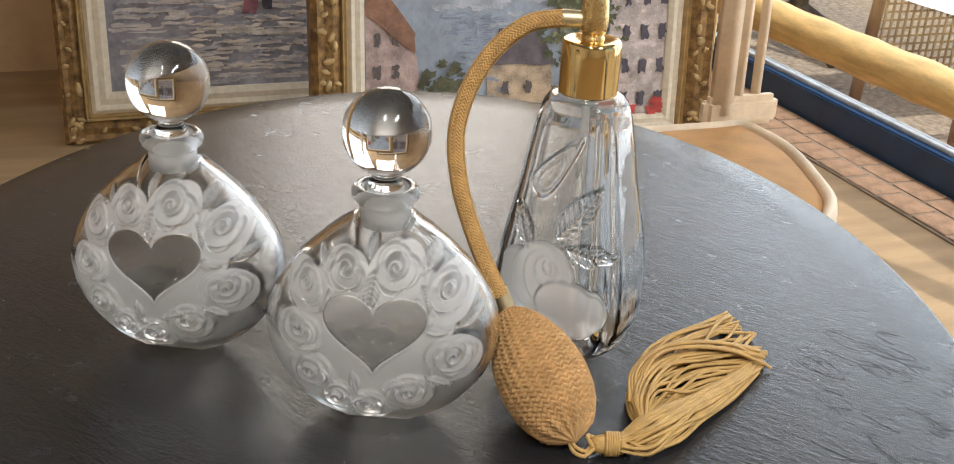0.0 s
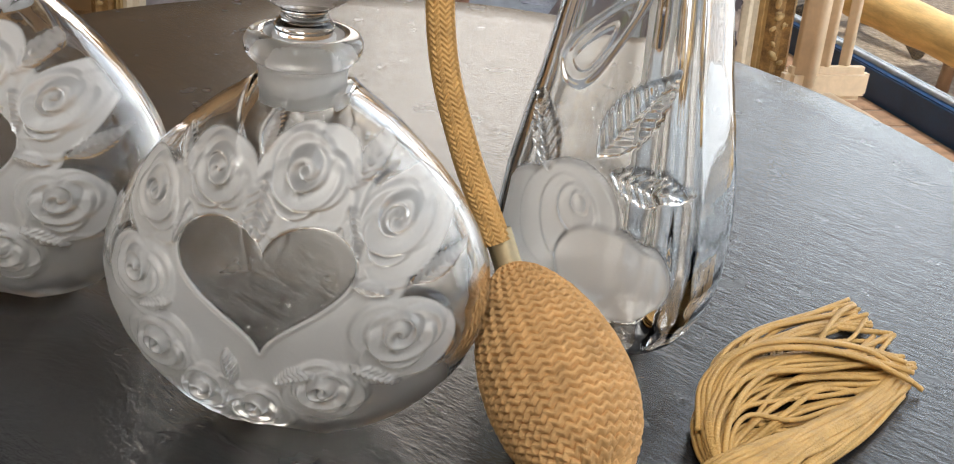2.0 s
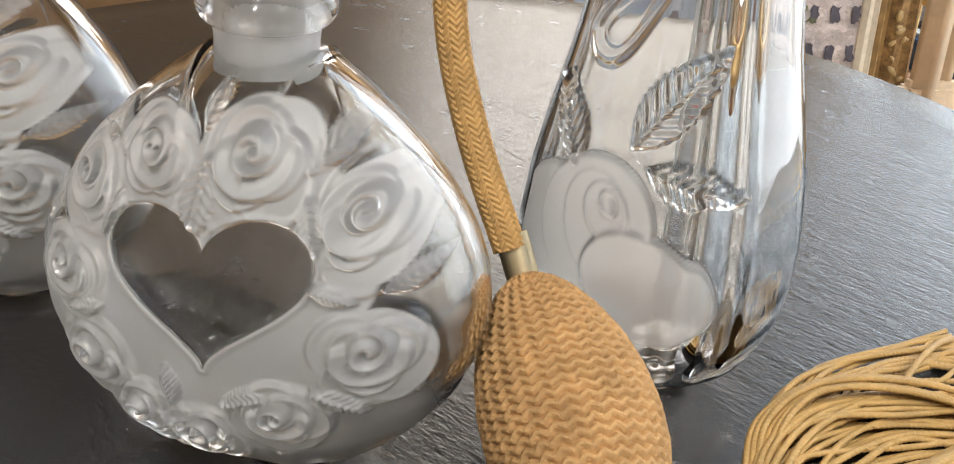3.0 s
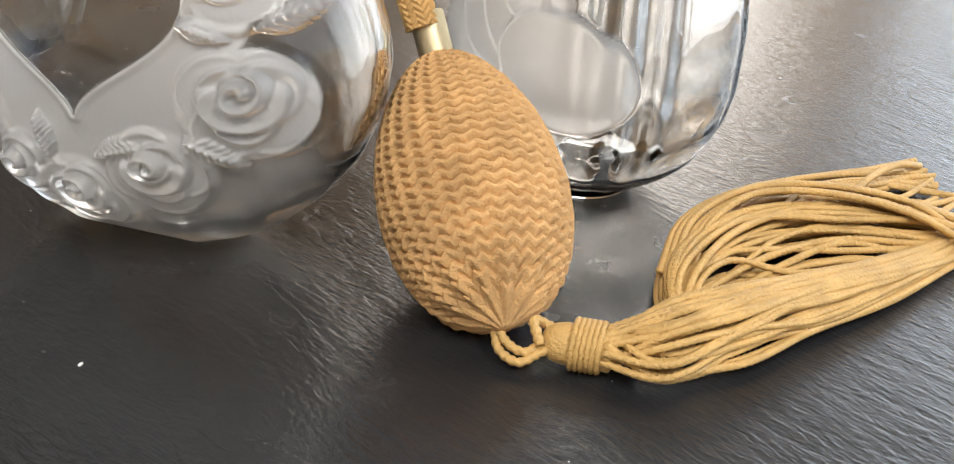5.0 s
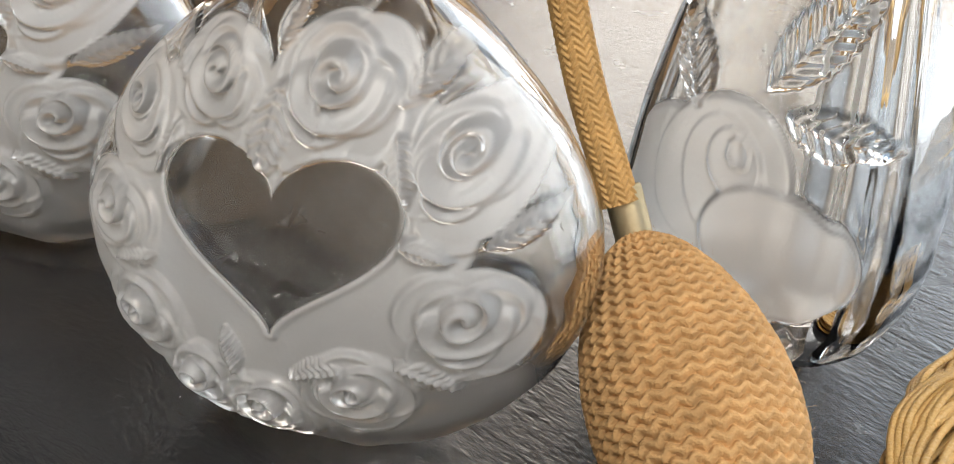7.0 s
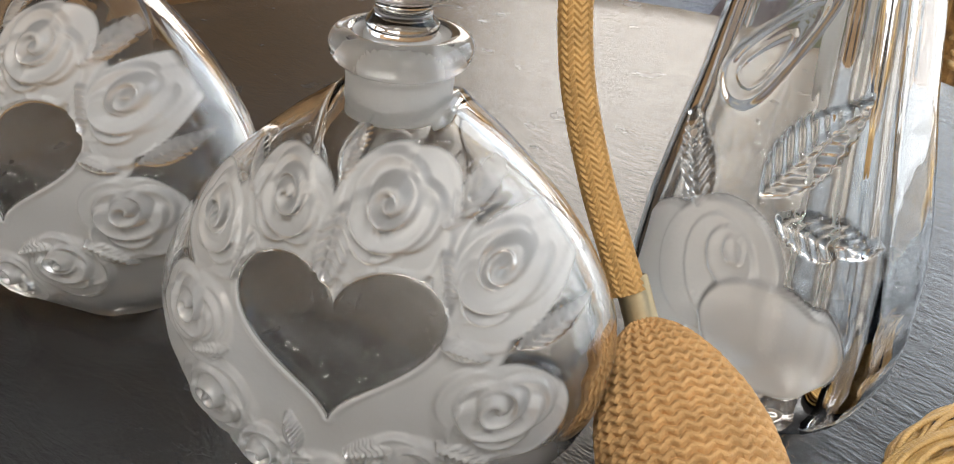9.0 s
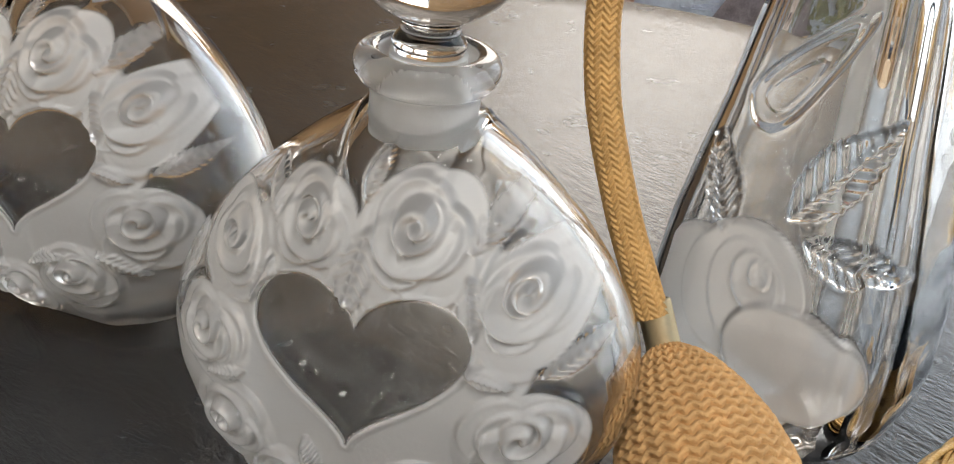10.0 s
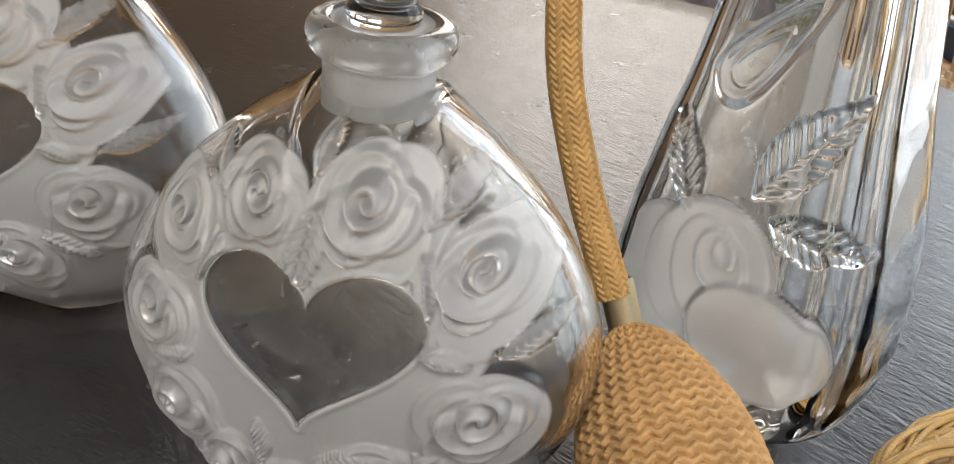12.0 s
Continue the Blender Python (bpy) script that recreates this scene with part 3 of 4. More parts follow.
finish("dip_tube", tube(bend, 0.0017, 14), TUBE_WHITE, atomiser, "white plastic dip tube")
RISE = Matrix.Translation((0, 0, 0.1250 * (TALL - 1)))


def risen(me):
    me.transform(RISE)
    return me


cap = finish("cap", risen(lathe([(0.0005, 0.1246), (0.0128, 0.1246), (0.0131, 0.1251), (0.0131, 0.1254), (0.0131, 0.1300), (0.0131, 0.1420), (0.0131, 0.1462), (0.01305, 0.1466), (0.0128, 0.1477), (0.0124, 0.1482), (0.0118, 0.1485), (0.0110, 0.1486), (0.0070, 0.1488), (0.0005, 0.1488)], 96)), GOLD, atomiser, "polished gold screw cap")
finish("knob", risen(lathe([(0.0052, 0.1488), (0.0056, 0.1493), (0.0049, 0.1500), (0.0045, 0.1508), (0.0056, 0.1517), (0.0061, 0.1545), (0.0062, 0.1580), (0.0057, 0.1650), (0.0046, 0.1705), (0.0032, 0.1742), (0.0030, 0.1775), (0.0018, 0.1800), (0.0004, 0.1806)], 64, 70)), SATIN_GOLD, cap)
spout = lathe([(0.0005, 0.0), (0.0034, 0.0), (0.0036, 0.0002), (0.0038, 0.0008), (0.0038, 0.0011), (0.0038, 0.0089), (0.0038, 0.0092), (0.0036, 0.0097), (0.0034, 0.0098), (0.0005, 0.0098)], 40)
spout.transform(pose(-0.0045, 0, 0.1568, 0, -90, 0))
finish("spout", risen(spout), BRASS, cap)


def hose():
    keys = [(0.0725, 0.4950, 0.9124), (0.0595, 0.4950, 0.9098), (0.0447, 0.4925, 0.8985), (0.0342, 0.4870, 0.8820), (0.0294, 0.4805, 0.8632), (0.0320, 0.4735, 0.8422), (0.0408, 0.4655, 0.8190), (0.0532, 0.4578, 0.7955)]
    p = curve_points(keys, 860)
    t, a, b = frames_along(p)
    s = np.r_[0, np.cumsum(np.linalg.norm(np.diff(p, axis=0), axis=1))]
    seg = 120
    f = np.linspace(0, 2 * np.pi, seg, endpoint=False)
    # herringbone braid: columns of slanted strands that change hand
    col = f * 7 / (2 * np.pi)
    tri = 2 * np.abs(col - np.floor(col + 0.5))
    phase = s[:, None] / 0.0016 + 1.1 * tri[None]
    r = 0.00350 + 0.00052 * np.sin(np.pi * phase) ** 2 - 0.00020 * np.exp(-(np.minimum(tri, 1 - tri) / 0.08) ** 2)[None]
    pts = p[:, None] + r[..., None] * (np.cos(f)[None, :, None] * a[:, None] + np.sin(f)[None, :, None] * b[:, None])
    pts -= np.array((AX, AY, TOP))
    finish("hose", from_grid(pts, cap_start=True, cap_end=True), BRAID, atomiser, "tan braided rubber hose")


hose()
A0, A1 = np.array((0.0574, 0.4572, 0.7882)), np.array((0.0888, 0.4060, 0.7572))


def along_axis(me, start, way):
    """Lay a lathed mesh, built up z, along a direction."""
    m = Matrix.Translation(Vector(start) - Vector((AX, AY, TOP))) @ Vector(way).to_track_quat("Z", "Y").to_matrix().to_4x4()
    me.transform(m)
    return me


fer = lathe([(0.0034, -0.0115), (0.0038, -0.0113), (0.0039, -0.0110), (0.0039, -0.0107), (0.0039, -0.0020), (0.0039, -0.0015), (0.0041, -0.0004), (0.0044, 0.0004), (0.0056, 0.0016), (0.0060, 0.0030), (0.0050, 0.0040), (0.0005, 0.0040)], 40)
finish("ferrule", along_axis(fer, A0, (0.42, -0.30, -0.86)), BRASS, atomiser, "pale brass ferrule")


def bulb():
    length = float(np.linalg.norm(A1 - A0))
    shape = np.array([(0.0, 0.0040), (0.03, 0.0062), (0.10, 0.0100), (0.20, 0.0137), (0.32, 0.0167), (0.45, 0.0184), (0.58, 0.0188), (0.70, 0.0178), (0.80, 0.0157), (0.88, 0.0124), (0.94, 0.0085), (0.98, 0.0045), (1.0, 0.0012)])
    rows, seg = 460, 560
    s = np.linspace(0, 1, rows)
    r = np.interp(s, shape[:, 0], shape[:, 1])
    r = np.convolve(np.pad(r, 10, mode="edge"), np.ones(21) / 21, "valid")
    f = np.linspace(0, 2 * np.pi, seg, endpoint=False)
    # knit courses run round the bulb as wavy rows of yarn
    wale = f * 29 / (2 * np.pi)
    course = s[:, None] * 28 + 0.06 * np.sin(3 * f)[None]
    sway = np.cos(2 * np.pi * wale)[None]
    phase = course + 0.20 * sway
    yarn = np.abs(np.sin(np.pi * phase)) ** 0.65
    lift = 0.00175 * yarn * step(-s, -0.985, -0.90)[:, None]
    pleat = 0.0008 * np.sin(13 * f + 0.8 * np.sin(3 * f))[None] * step(s, 0.80, 0.93)[:, None]
    rad = np.maximum(r[:, None] - 0.0008 + (lift + pleat) * step(r, 0.001, 0.008)[:, None], 0.0004)
    pts = np.stack([rad * np.cos(f), rad * np.sin(f), s[:, None] * length * np.ones_like(f)], -1)
    me = from_grid(pts, cap_start=True, cap_end=True)
    finish("bulb", along_axis(me, A0, A1 - A0), KNIT, atomiser, "caramel knitted squeeze bulb")


bulb()

# tassel on a loop at the end of the bulb
tassel = empty("tassel", pose(0, 0, 0), "straw-gold silky cord tassel", "")
tassel.parent = atomiser
BASE = np.array((AX, AY, TOP))


def cord(name, keys, r=0.00062, n=70, label=""):
    p = curve_points(keys, n) - BASE
    finish(name, tube(p, r, 8, 2, 0.13, 0.0016), SILK, tassel, label)


cord("loop", [(0.0862, 0.4080, 0.7560), (0.0885, 0.4040, 0.7535), (0.0925, 0.4030, 0.7525), (0.0960, 0.4055, 0.7540), (0.1000, 0.4090, 0.7560)], 0.0009)
cord("loop", [(0.0868, 0.4075, 0.7570), (0.0895, 0.4050, 0.7550), (0.0930, 0.4045, 0.7540), (0.0965, 0.4075, 0.7555), (0.1000, 0.4095, 0.7560)], 0.0009)
cord("loop", [(0.0960, 0.4050, 0.7560), (0.0938, 0.4080, 0.7590), (0.0955, 0.4110, 0.7570), (0.0985, 0.4100, 0.7565)], 0.0010, 40)
head = lathe([(0.0004, -0.0062), (0.0022, -0.0058), (0.0036, -0.0040), (0.0042, -0.0015), (0.0041, 0.0), (0.0041, 0.0050), (0.0045, 0.0075), (0.001, 0.0080)], 40, 40)
finish("head", along_axis(head, (0.1015, 0.4092, 0.7549), (1.0, 0.12, 0.0)), SILK, tassel)
for i in range(6):
    a = np.linspace(0, 2 * np.pi, 41)
    c0 = np.array((0.1018 + 0.0010 * i, 0.4092 + 0.0001 * i, 0.7552))
    p = np.stack([c0[0] + 0.0 * a, c0[1] + 0.0047 * np.cos(a), c0[2] + 0.0047 * np.sin(a)], -1) - BASE
    finish("binding", tube(p, 0.00058, 8, 2, 0.2, 0.0022), SILK, tassel)

# the strands: a lower sheaf out of the head, a looped sheaf over it, and a back fringe
def sheaf(count, inner, outer, tops, seed, spread, from_head=False, r=0.00078):
    """Cords laid side by side between two border lines; tops gives the pile's height along them."""
    rng = random.Random(seed)
    inner, outer = np.array(inner), np.array(outer)
    for i in range(count):
        a = (i + rng.random()) / count
        drift = rng.uniform(-spread, spread)
        drift2 = rng.uniform(-spread, spread)
        level = rng.choice((0.35, 0.7, 1.0, 1.0))
        keys = []
        for j in range(len(inner)):
            t = j / (len(inner) - 1)
            m = min(1.02, max(-0.02, a + drift * math.sin(2.2 * t * math.pi) + drift2 * t))
            q = inner[j] * (1 - m) + outer[j] * m
            if j == len(inner) - 1:
                q = q + (q - keys_mid) * rng.uniform(-0.28, 0.10)
            keys_mid = q
            dome = math.sqrt(max(0.05, 1 - (2 * min(1, max(0, m)) - 1) ** 2))
            z = TOP + 0.0009 + tops[j] * (0.25 + 0.75 * dome) * level + rng.uniform(0, 0.0009)
            if j == 0 and from_head:
                th = 2 * math.pi * (i * 0.381966)
                q = np.array((0.1075, 0.4098 + 0.0037 * math.cos(th)))
                z = 0.7552 + 0.0037 * math.sin(th)
            q = q + np.array((rng.uniform(-0.0006, 0.0006), rng.uniform(-0.0006, 0.0006)))
            keys.append((q[0], q[1], z))
        cord("strand", keys, r * rng.uniform(0.92, 1.1), 200)


sheaf(26, [(0.119, 0.470), (0.1225, 0.486), (0.134, 0.505), (0.151, 0.520), (0.170, 0.538)], [(0.130, 0.462), (0.141, 0.474), (0.153, 0.486), (0.168, 0.497), (0.186, 0.508)], (0.004, 0.0065, 0.0055, 0.0040, 0.0015), 11, 0.24)
sheaf(34, [(0.1190, 0.4230), (0.1145, 0.4360), (0.1160, 0.4580), (0.1275, 0.4780), (0.1460, 0.4910), (0.1680, 0.4960), (0.1850, 0.5000)], [(0.1230, 0.4250), (0.1230, 0.4350), (0.1300, 0.4450), (0.1410, 0.4540), (0.1540, 0.4640), (0.1680, 0.4750), (0.1800, 0.4900)], (0.002, 0.0075, 0.0095, 0.0100, 0.0090, 0.0065, 0.0030), 5, 0.22)
sheaf(52, [(0.1075, 0.4060), (0.1175, 0.4055), (0.1310, 0.4165), (0.1460, 0.4360), (0.1630, 0.4580), (0.1810, 0.4880)], [(0.1075, 0.4140), (0.1150, 0.4250), (0.1290, 0.4370), (0.1450, 0.4520), (0.1620, 0.4720), (0.1800, 0.5000)], (0.004, 0.0095, 0.0110, 0.0090, 0.0060, 0.0020), 8, 0.22, True)
# a few cords that cross over the pile
rng = random.Random(17)
for i in range(6):
    off = 0.0013 * (i - 2)
    lift = 0.0006 * (i % 3)
    keys = [(0.1160 + off, 0.4400, 0.7570), (0.1180 + off, 0.4600, 0.7600 + lift), (0.1295, 0.4770 - off, 0.7622 + lift), (0.1510, 0.4865 - 1.2 * off, 0.7622 + lift), (0.1690, 0.4900 - 1.6 * off, 0.7590 + lift)]
    keys.append((0.1850, 0.4868, 0.7518) if i == 2 else (0.1740 + rng.uniform(0, 0.008), 0.4920 - 2.2 * off, 0.7560))
    cord("strand", keys, 0.00082, 160)
cord("strand", [(0.1520, 0.4900, 0.7600), (0.1570, 0.5020, 0.7605), (0.1650, 0.5190, 0.7585), (0.1726, 0.5345, 0.7530)], 0.0009, 80)

# loose fibres that stand off the knit
rng = random.Random(3)
verts, faces = [], []
axis_len, way = np.linalg.norm(A1 - A0), (A1 - A0) / np.linalg.norm(A1 - A0)
side_a = np.cross(way, (0, 0, 1.0))
side_a /= np.linalg.norm(side_a)
side_b = np.cross(way, side_a)
for i in range(260):
    u, f0 = rng.uniform(0.05, 0.98), rng.uniform(0, 2 * math.pi)
    r0 = float(np.interp(u, (0, 0.1, 0.25, 0.45, 0.6, 0.75, 0.88, 1), (0.004, 0.010, 0.0148, 0.0184, 0.0188, 0.0168, 0.0124, 0.002)))
    out = side_a * math.cos(f0) + side_b * math.sin(f0)
    p0 = A0 + way * (u * axis_len) + out * r0
    bend = way * rng.uniform(-1, 1) + np.cross(out, way) * rng.uniform(-1, 1)
    ln = rng.uniform(0.001, 0.0045)
    w = np.cross(out, bend)
    w = w / np.linalg.norm(w) * 0.00002
    base = len(verts)
    for k in range(5):
        t = k / 4
        c = p0 + out * ln * t * (1 - 0.35 * t) + bend * ln * 0.6 * t * t - BASE
        c[2] = max(c[2], 0.0003)
        for d in (w, np.cross(w, out), -w):
            verts.append(tuple(c + d))
    for k in range(4):
        for d in range(3):
            faces.append((base + 3 * k + d, base + 3 * k + (d + 1) % 3, base + 3 * k + 3 + (d + 1) % 3, base + 3 * k + 3 + d))
me = bpy.data.meshes.new("fuzz")
me.from_pydata(verts, [], faces)
tagged(finish("fuzz", me, KNIT, atomiser, "fine loose fibres of the yarn"), kind="stuff")

# loops that the brush left in the paint near the edge
rng = random.Random(31)
verts, faces = [], []
for k in range(54):
    cx, cy = rng.uniform(0.205, 0.272), rng.uniform(0.36, 0.53)
    ra, rb, turn, a0 = rng.uniform(0.006, 0.016), rng.uniform(0.003, 0.006), radians(rng.uniform(-75, -30)), rng.uniform(0, 6)
    a = np.linspace(a0, a0 + rng.uniform(2.0, 5.0), 30)
    u, v = ra * np.cos(a) + 0.002 * np.sin(3 * a), rb * np.sin(a)
    px, py = cx + u * math.cos(turn) - v * math.sin(turn), cy + u * math.sin(turn) + v * math.cos(turn)
    if (((px - 0.005) / 0.275) ** 2 + ((py - 0.52) / 0.365) ** 2).max() > 1 or (((px - 0.15) / 0.05) ** 2 + ((py - 0.48) / 0.06) ** 2).min() < 1:
        continue
    dx, dy = np.gradient(px), np.gradient(py)
    n = np.hypot(dx, dy)
    w = 0.00030 * np.sin(np.linspace(0.15, np.pi - 0.15, 30))
    base = len(verts)
    for i in range(30):
        ox, oy = -dy[i] / n[i] * w[i], dx[i] / n[i] * w[i]
        verts += [(px[i] - ox - 0.005, py[i] - oy - 0.52, TOP - 0.00005), (px[i] - 0.005, py[i] - 0.52, TOP + 0.00016), (px[i] + ox - 0.005, py[i] + oy - 0.52, TOP - 0.00005)]
    for i in range(29):
        for d in (0, 1):
            p0 = base + 3 * i + d
            faces.append((p0, p0 + 3, p0 + 4, p0 + 1))
me = bpy.data.meshes.new("brush_ridge")
me.from_pydata(verts, [], faces)
tagged(finish("brush_ridge", me, BLACK, table, "raised loops of dried paint"), kind="stuff")

# dust and lint on the black paint
rng = random.Random(12)
bm = bmesh.new()
for k in range(40):
    x, y = rng.uniform(-0.2, 0.24), rng.uniform(0.30, 0.80)
    if ((x - 0.005) / 0.27) ** 2 + ((y - 0.52) / 0.36) ** 2 < 1:
        bmesh.ops.create_icosphere(bm, subdivisions=1, radius=rng.uniform(0.00006, 0.00014), matrix=Matrix.Translation((x, y, TOP + 0.0001)) @ Matrix.Rotation(rng.random() * 3, 4, "Z") @ Matrix.Diagonal((rng.uniform(1, 2.5), 1, 0.5, 1)))
bmesh.ops.create_icosphere(bm, subdivisions=1, radius=0.0004, matrix=Matrix.Translation((0.0172, 0.3755, TOP + 0.0002)) @ Matrix.Diagonal((1, 2, 0.5, 1)))
tagged(part("dust", bm, WHITE), "white specks of dust lying on the black tabletop", "dust", kind="stuff")

# ---- framed paintings leaning on the end wall ----
def paint(name, color, vary=0.45, scale=30):
    return mat(name, tuple(0.86 * c for c in color), 0.55, vary=vary, scale=scale, bump=0.6, bump_scale=90)


def framed(name, label, x0, x1, y, height, gilt_w, slip_w, lean, base):
    """A picture of real width in a gilt frame with a cream slip; local x along the wall, z up the picture."""
    w = x1 - x0
    p = empty(name, ROOM @ Matrix.Translation((x0, y, 0.0)) @ Matrix.Rotation(radians(-lean), 4, "X"), label, "painting")
    for nm, bw, off, depth, ma in (("gilt_frame", gilt_w, 0.0, 0.05, GILT), ("inner_moulding", 0.018, gilt_w, 0.038, GILT_PALE), ("slip", slip_w, gilt_w + 0.018, 0.03, LINEN)):
        bm = bmesh.new()
        a, b, c, d = off, w - off, off, height - off
        prof = [(0, 0.0), (0, depth * 0.75), (bw * 0.18, depth), (bw * 0.42, depth * 0.82), (bw * 0.7, depth * 0.9), (bw, depth * 0.6), (bw, 0.0)]
        loops = []
        for k, (i, h) in enumerate(prof):
            loops.append([bm.verts.new(v) for v in ((a + i, -h, c + i), (b - i, -h, c + i), (b - i, -h, d - i), (a + i, -h, d - i))])
        for l0, l1 in zip(loops, loops[1:]):
            for j in range(4):
                bm.faces.new((l0[j], l0[(j + 1) % 4], l1[(j + 1) % 4], l1[j]))
        part(nm, bm, ma, p, smooth=False)
    # carved beads along the gilt moulding
    if gilt_w > 0.05:
        bm = bmesh.new()
        rnd = random.Random(len(name))
        for k in range(140):
            t = rnd.random()
            edge = k % 3
            u = rnd.uniform(0.25, 0.85) * gilt_w
            at = ((u, t * height), (w - u, t * height), (t * w, u))[edge]
            bmesh.ops.create_icosphere(bm, subdivisions=1, radius=rnd.uniform(0.006, 0.013), matrix=Matrix.Translation((at[0], -0.044, at[1])) @ Matrix.Rotation(rnd.random() * 3, 4, "Y") @ Matrix.Diagonal((1.5, 0.6, 0.8, 1)))
        tagged(part("carving", bm, GILT_PALE, p, "worn gilt carving"), kind="stuff")
    off = gilt_w + 0.018 + slip_w
    slab("canvas", (w - 2 * off + 0.01, 0.008, height - 2 * off + 0.01), (w / 2, -0.008, height / 2), base, 0, p)
    return p, off, w - off, off, height - off


def daub(p, name, color, shapes, lift=0.0135, vary=0.5):
    """Flat, uneven patches of thick paint of one colour on a canvas."""
    bm = bmesh.new()
    rnd = random.Random(len(shapes) + len(name))
    for poly in shapes:
        vs = []
        for (ax, az), (bx, bz) in zip(poly, poly[1:] + poly[:1]):
            for k in range(4):
                t = k / 4
                vs.append(bm.verts.new((ax + (bx - ax) * t + rnd.uniform(-0.004, 0.004), -lift - rnd.random() * 0.0015, az + (bz - az) * t + rnd.uniform(-0.004, 0.004))))
        bm.faces.new(vs)
    bmesh.ops.recalc_face_normals(bm, faces=bm.faces)
    return tagged(part(name, bm, paint(name + "_paint", color, vary), p, smooth=False), kind="stuff" if len(shapes) > 1 else "")


def quad(x, z, w, h, skew=0.0):
    return [(x, z), (x + w, z), (x + w + skew, z + h), (x + skew, z + h)]


pic, cx0, cx1, cz0, cz1 = framed("street_painting", "oil painting of a pale boulevard in a carved gilt frame", 0.05, 1.35, 2.86, 0.95, 0.052, 0.052, 6, paint("pale_boulevard_paint", (0.34, 0.33, 0.37), 0.5, 9))
def strokes(p, name, color, x0, x1, z0, z1, count, long, thick, seed, lift):
    r = random.Random(seed)
    shapes = []
    for k in range(count):
        w, h = long * r.uniform(0.5, 1.4), thick * r.uniform(0.5, 1.5)
        shapes.append(quad(r.uniform(x0, x1 - w), r.uniform(z0, z1 - h), w, h, r.uniform(-0.01, 0.02)))
    daub(p, name, color, shapes, lift, 0.3)


strokes(pic, "road_stroke", (0.60, 0.55, 0.52), 0.13, 0.75, 0.13, 0.40, 130, 0.07, 0.008, 21, 0.0135)
strokes(pic, "shade_stroke", (0.42, 0.41, 0.45), 0.13, 0.75, 0.12, 0.38, 70, 0.07, 0.006, 22, 0.0155)
strokes(pic, "light_stroke", (0.68, 0.60, 0.53), 0.30, 0.72, 0.16, 0.34, 60, 0.05, 0.006, 23, 0.0170)
strokes(pic, "blue_stroke", (0.22, 0.32, 0.45), 0.28, 0.46, 0.40, 0.60, 30, 0.05, 0.02, 24, 0.0175)
daub(pic, "tree_row", (0.17, 0.13, 0.13), [quad(0.13, 0.40, 0.2, 0.30), quad(0.46, 0.41, 0.5, 0.25)], 0.0165)
daub(pic, "trunk", (0.07, 0.05, 0.05), [quad(0.16 + 0.055 * k, 0.39, 0.012, 0.3, 0.01) for k in range(5)] + [quad(0.5 + 0.07 * k, 0.40, 0.014, 0.3, -0.01) for k in range(5)], 0.0195)
daub(pic, "dab", (0.35, 0.13, 0.16), [quad(0.46, 0.31, 0.035, 0.07, 0.005)], 0.0195)
daub(pic, "dab", (0.05, 0.05, 0.06), [quad(0.51, 0.32, 0.024, 0.09, 0.002), quad(0.34, 0.36, 0.02, 0.06)], 0.0225)
daub(pic, "dab", (0.25, 0.33, 0.24), [quad(0.37, 0.35, 0.03, 0.06)], 0.0225)

pic, cx0, cx1, cz0, cz1 = framed("town_painting", "oil painting of a hillside town in a wide gilt frame", 0.585, 1.625, 2.42, 0.85, 0.070, 0.040, 5, paint("soft_sky_paint", (0.33, 0.38, 0.45), 0.3, 7))
daub(pic, "house", (0.42, 0.31, 0.28), [[(0.13, 0.12), (0.27, 0.12), (0.25, 0.34), (0.13, 0.42)]])
daub(pic, "roof", (0.26, 0.13, 0.08), [[(0.13, 0.40), (0.25, 0.31), (0.25, 0.36), (0.14, 0.50)]], 0.0165)
daub(pic, "house", (0.50, 0.38, 0.26), [[(0.43, 0.12), (0.60, 0.12), (0.60, 0.28), (0.43, 0.28)]])
daub(pic, "roof", (0.13, 0.11, 0.12), [[(0.42, 0.27), (0.61, 0.27), (0.56, 0.36), (0.46, 0.36)]], 0.0165)
daub(pic, "house", (0.58, 0.50, 0.47), [[(0.74, 0.11), (0.92, 0.11), (0.92, 0.55), (0.76, 0.55)]])
daub(pic, "roof", (0.30, 0.09, 0.07), [[(0.74, 0.46), (0.92, 0.44), (0.92, 0.58), (0.76, 0.58)]], 0.0165)
daub(pic, "window_dab", (0.08, 0.07, 0.09), [quad(0.79 + 0.05 * i, 0.15 + 0.085 * j, 0.020, 0.036) for i in range(3) for j in range(4)], 0.0165, 0.2)
daub(pic, "window_dab", (0.12, 0.10, 0.10), [quad(0.15 + 0.045 * i, 0.18 + 0.075 * j, 0.014, 0.03) for i in range(2) for j in range(3)] + [quad(0.47 + 0.06 * i, 0.20, 0.016, 0.03) for i in range(2)], 0.0165, 0.2)
rnd = random.Random(7)
daub(pic, "tree", (0.10, 0.11, 0.05), [quad(rnd.gauss(0.66, 0.045), rnd.gauss(0.37, 0.08), rnd.uniform(0.01, 0.03), rnd.uniform(0.008, 0.02), rnd.uniform(-0.01, 0.01)) for k in range(150)], 0.0195)
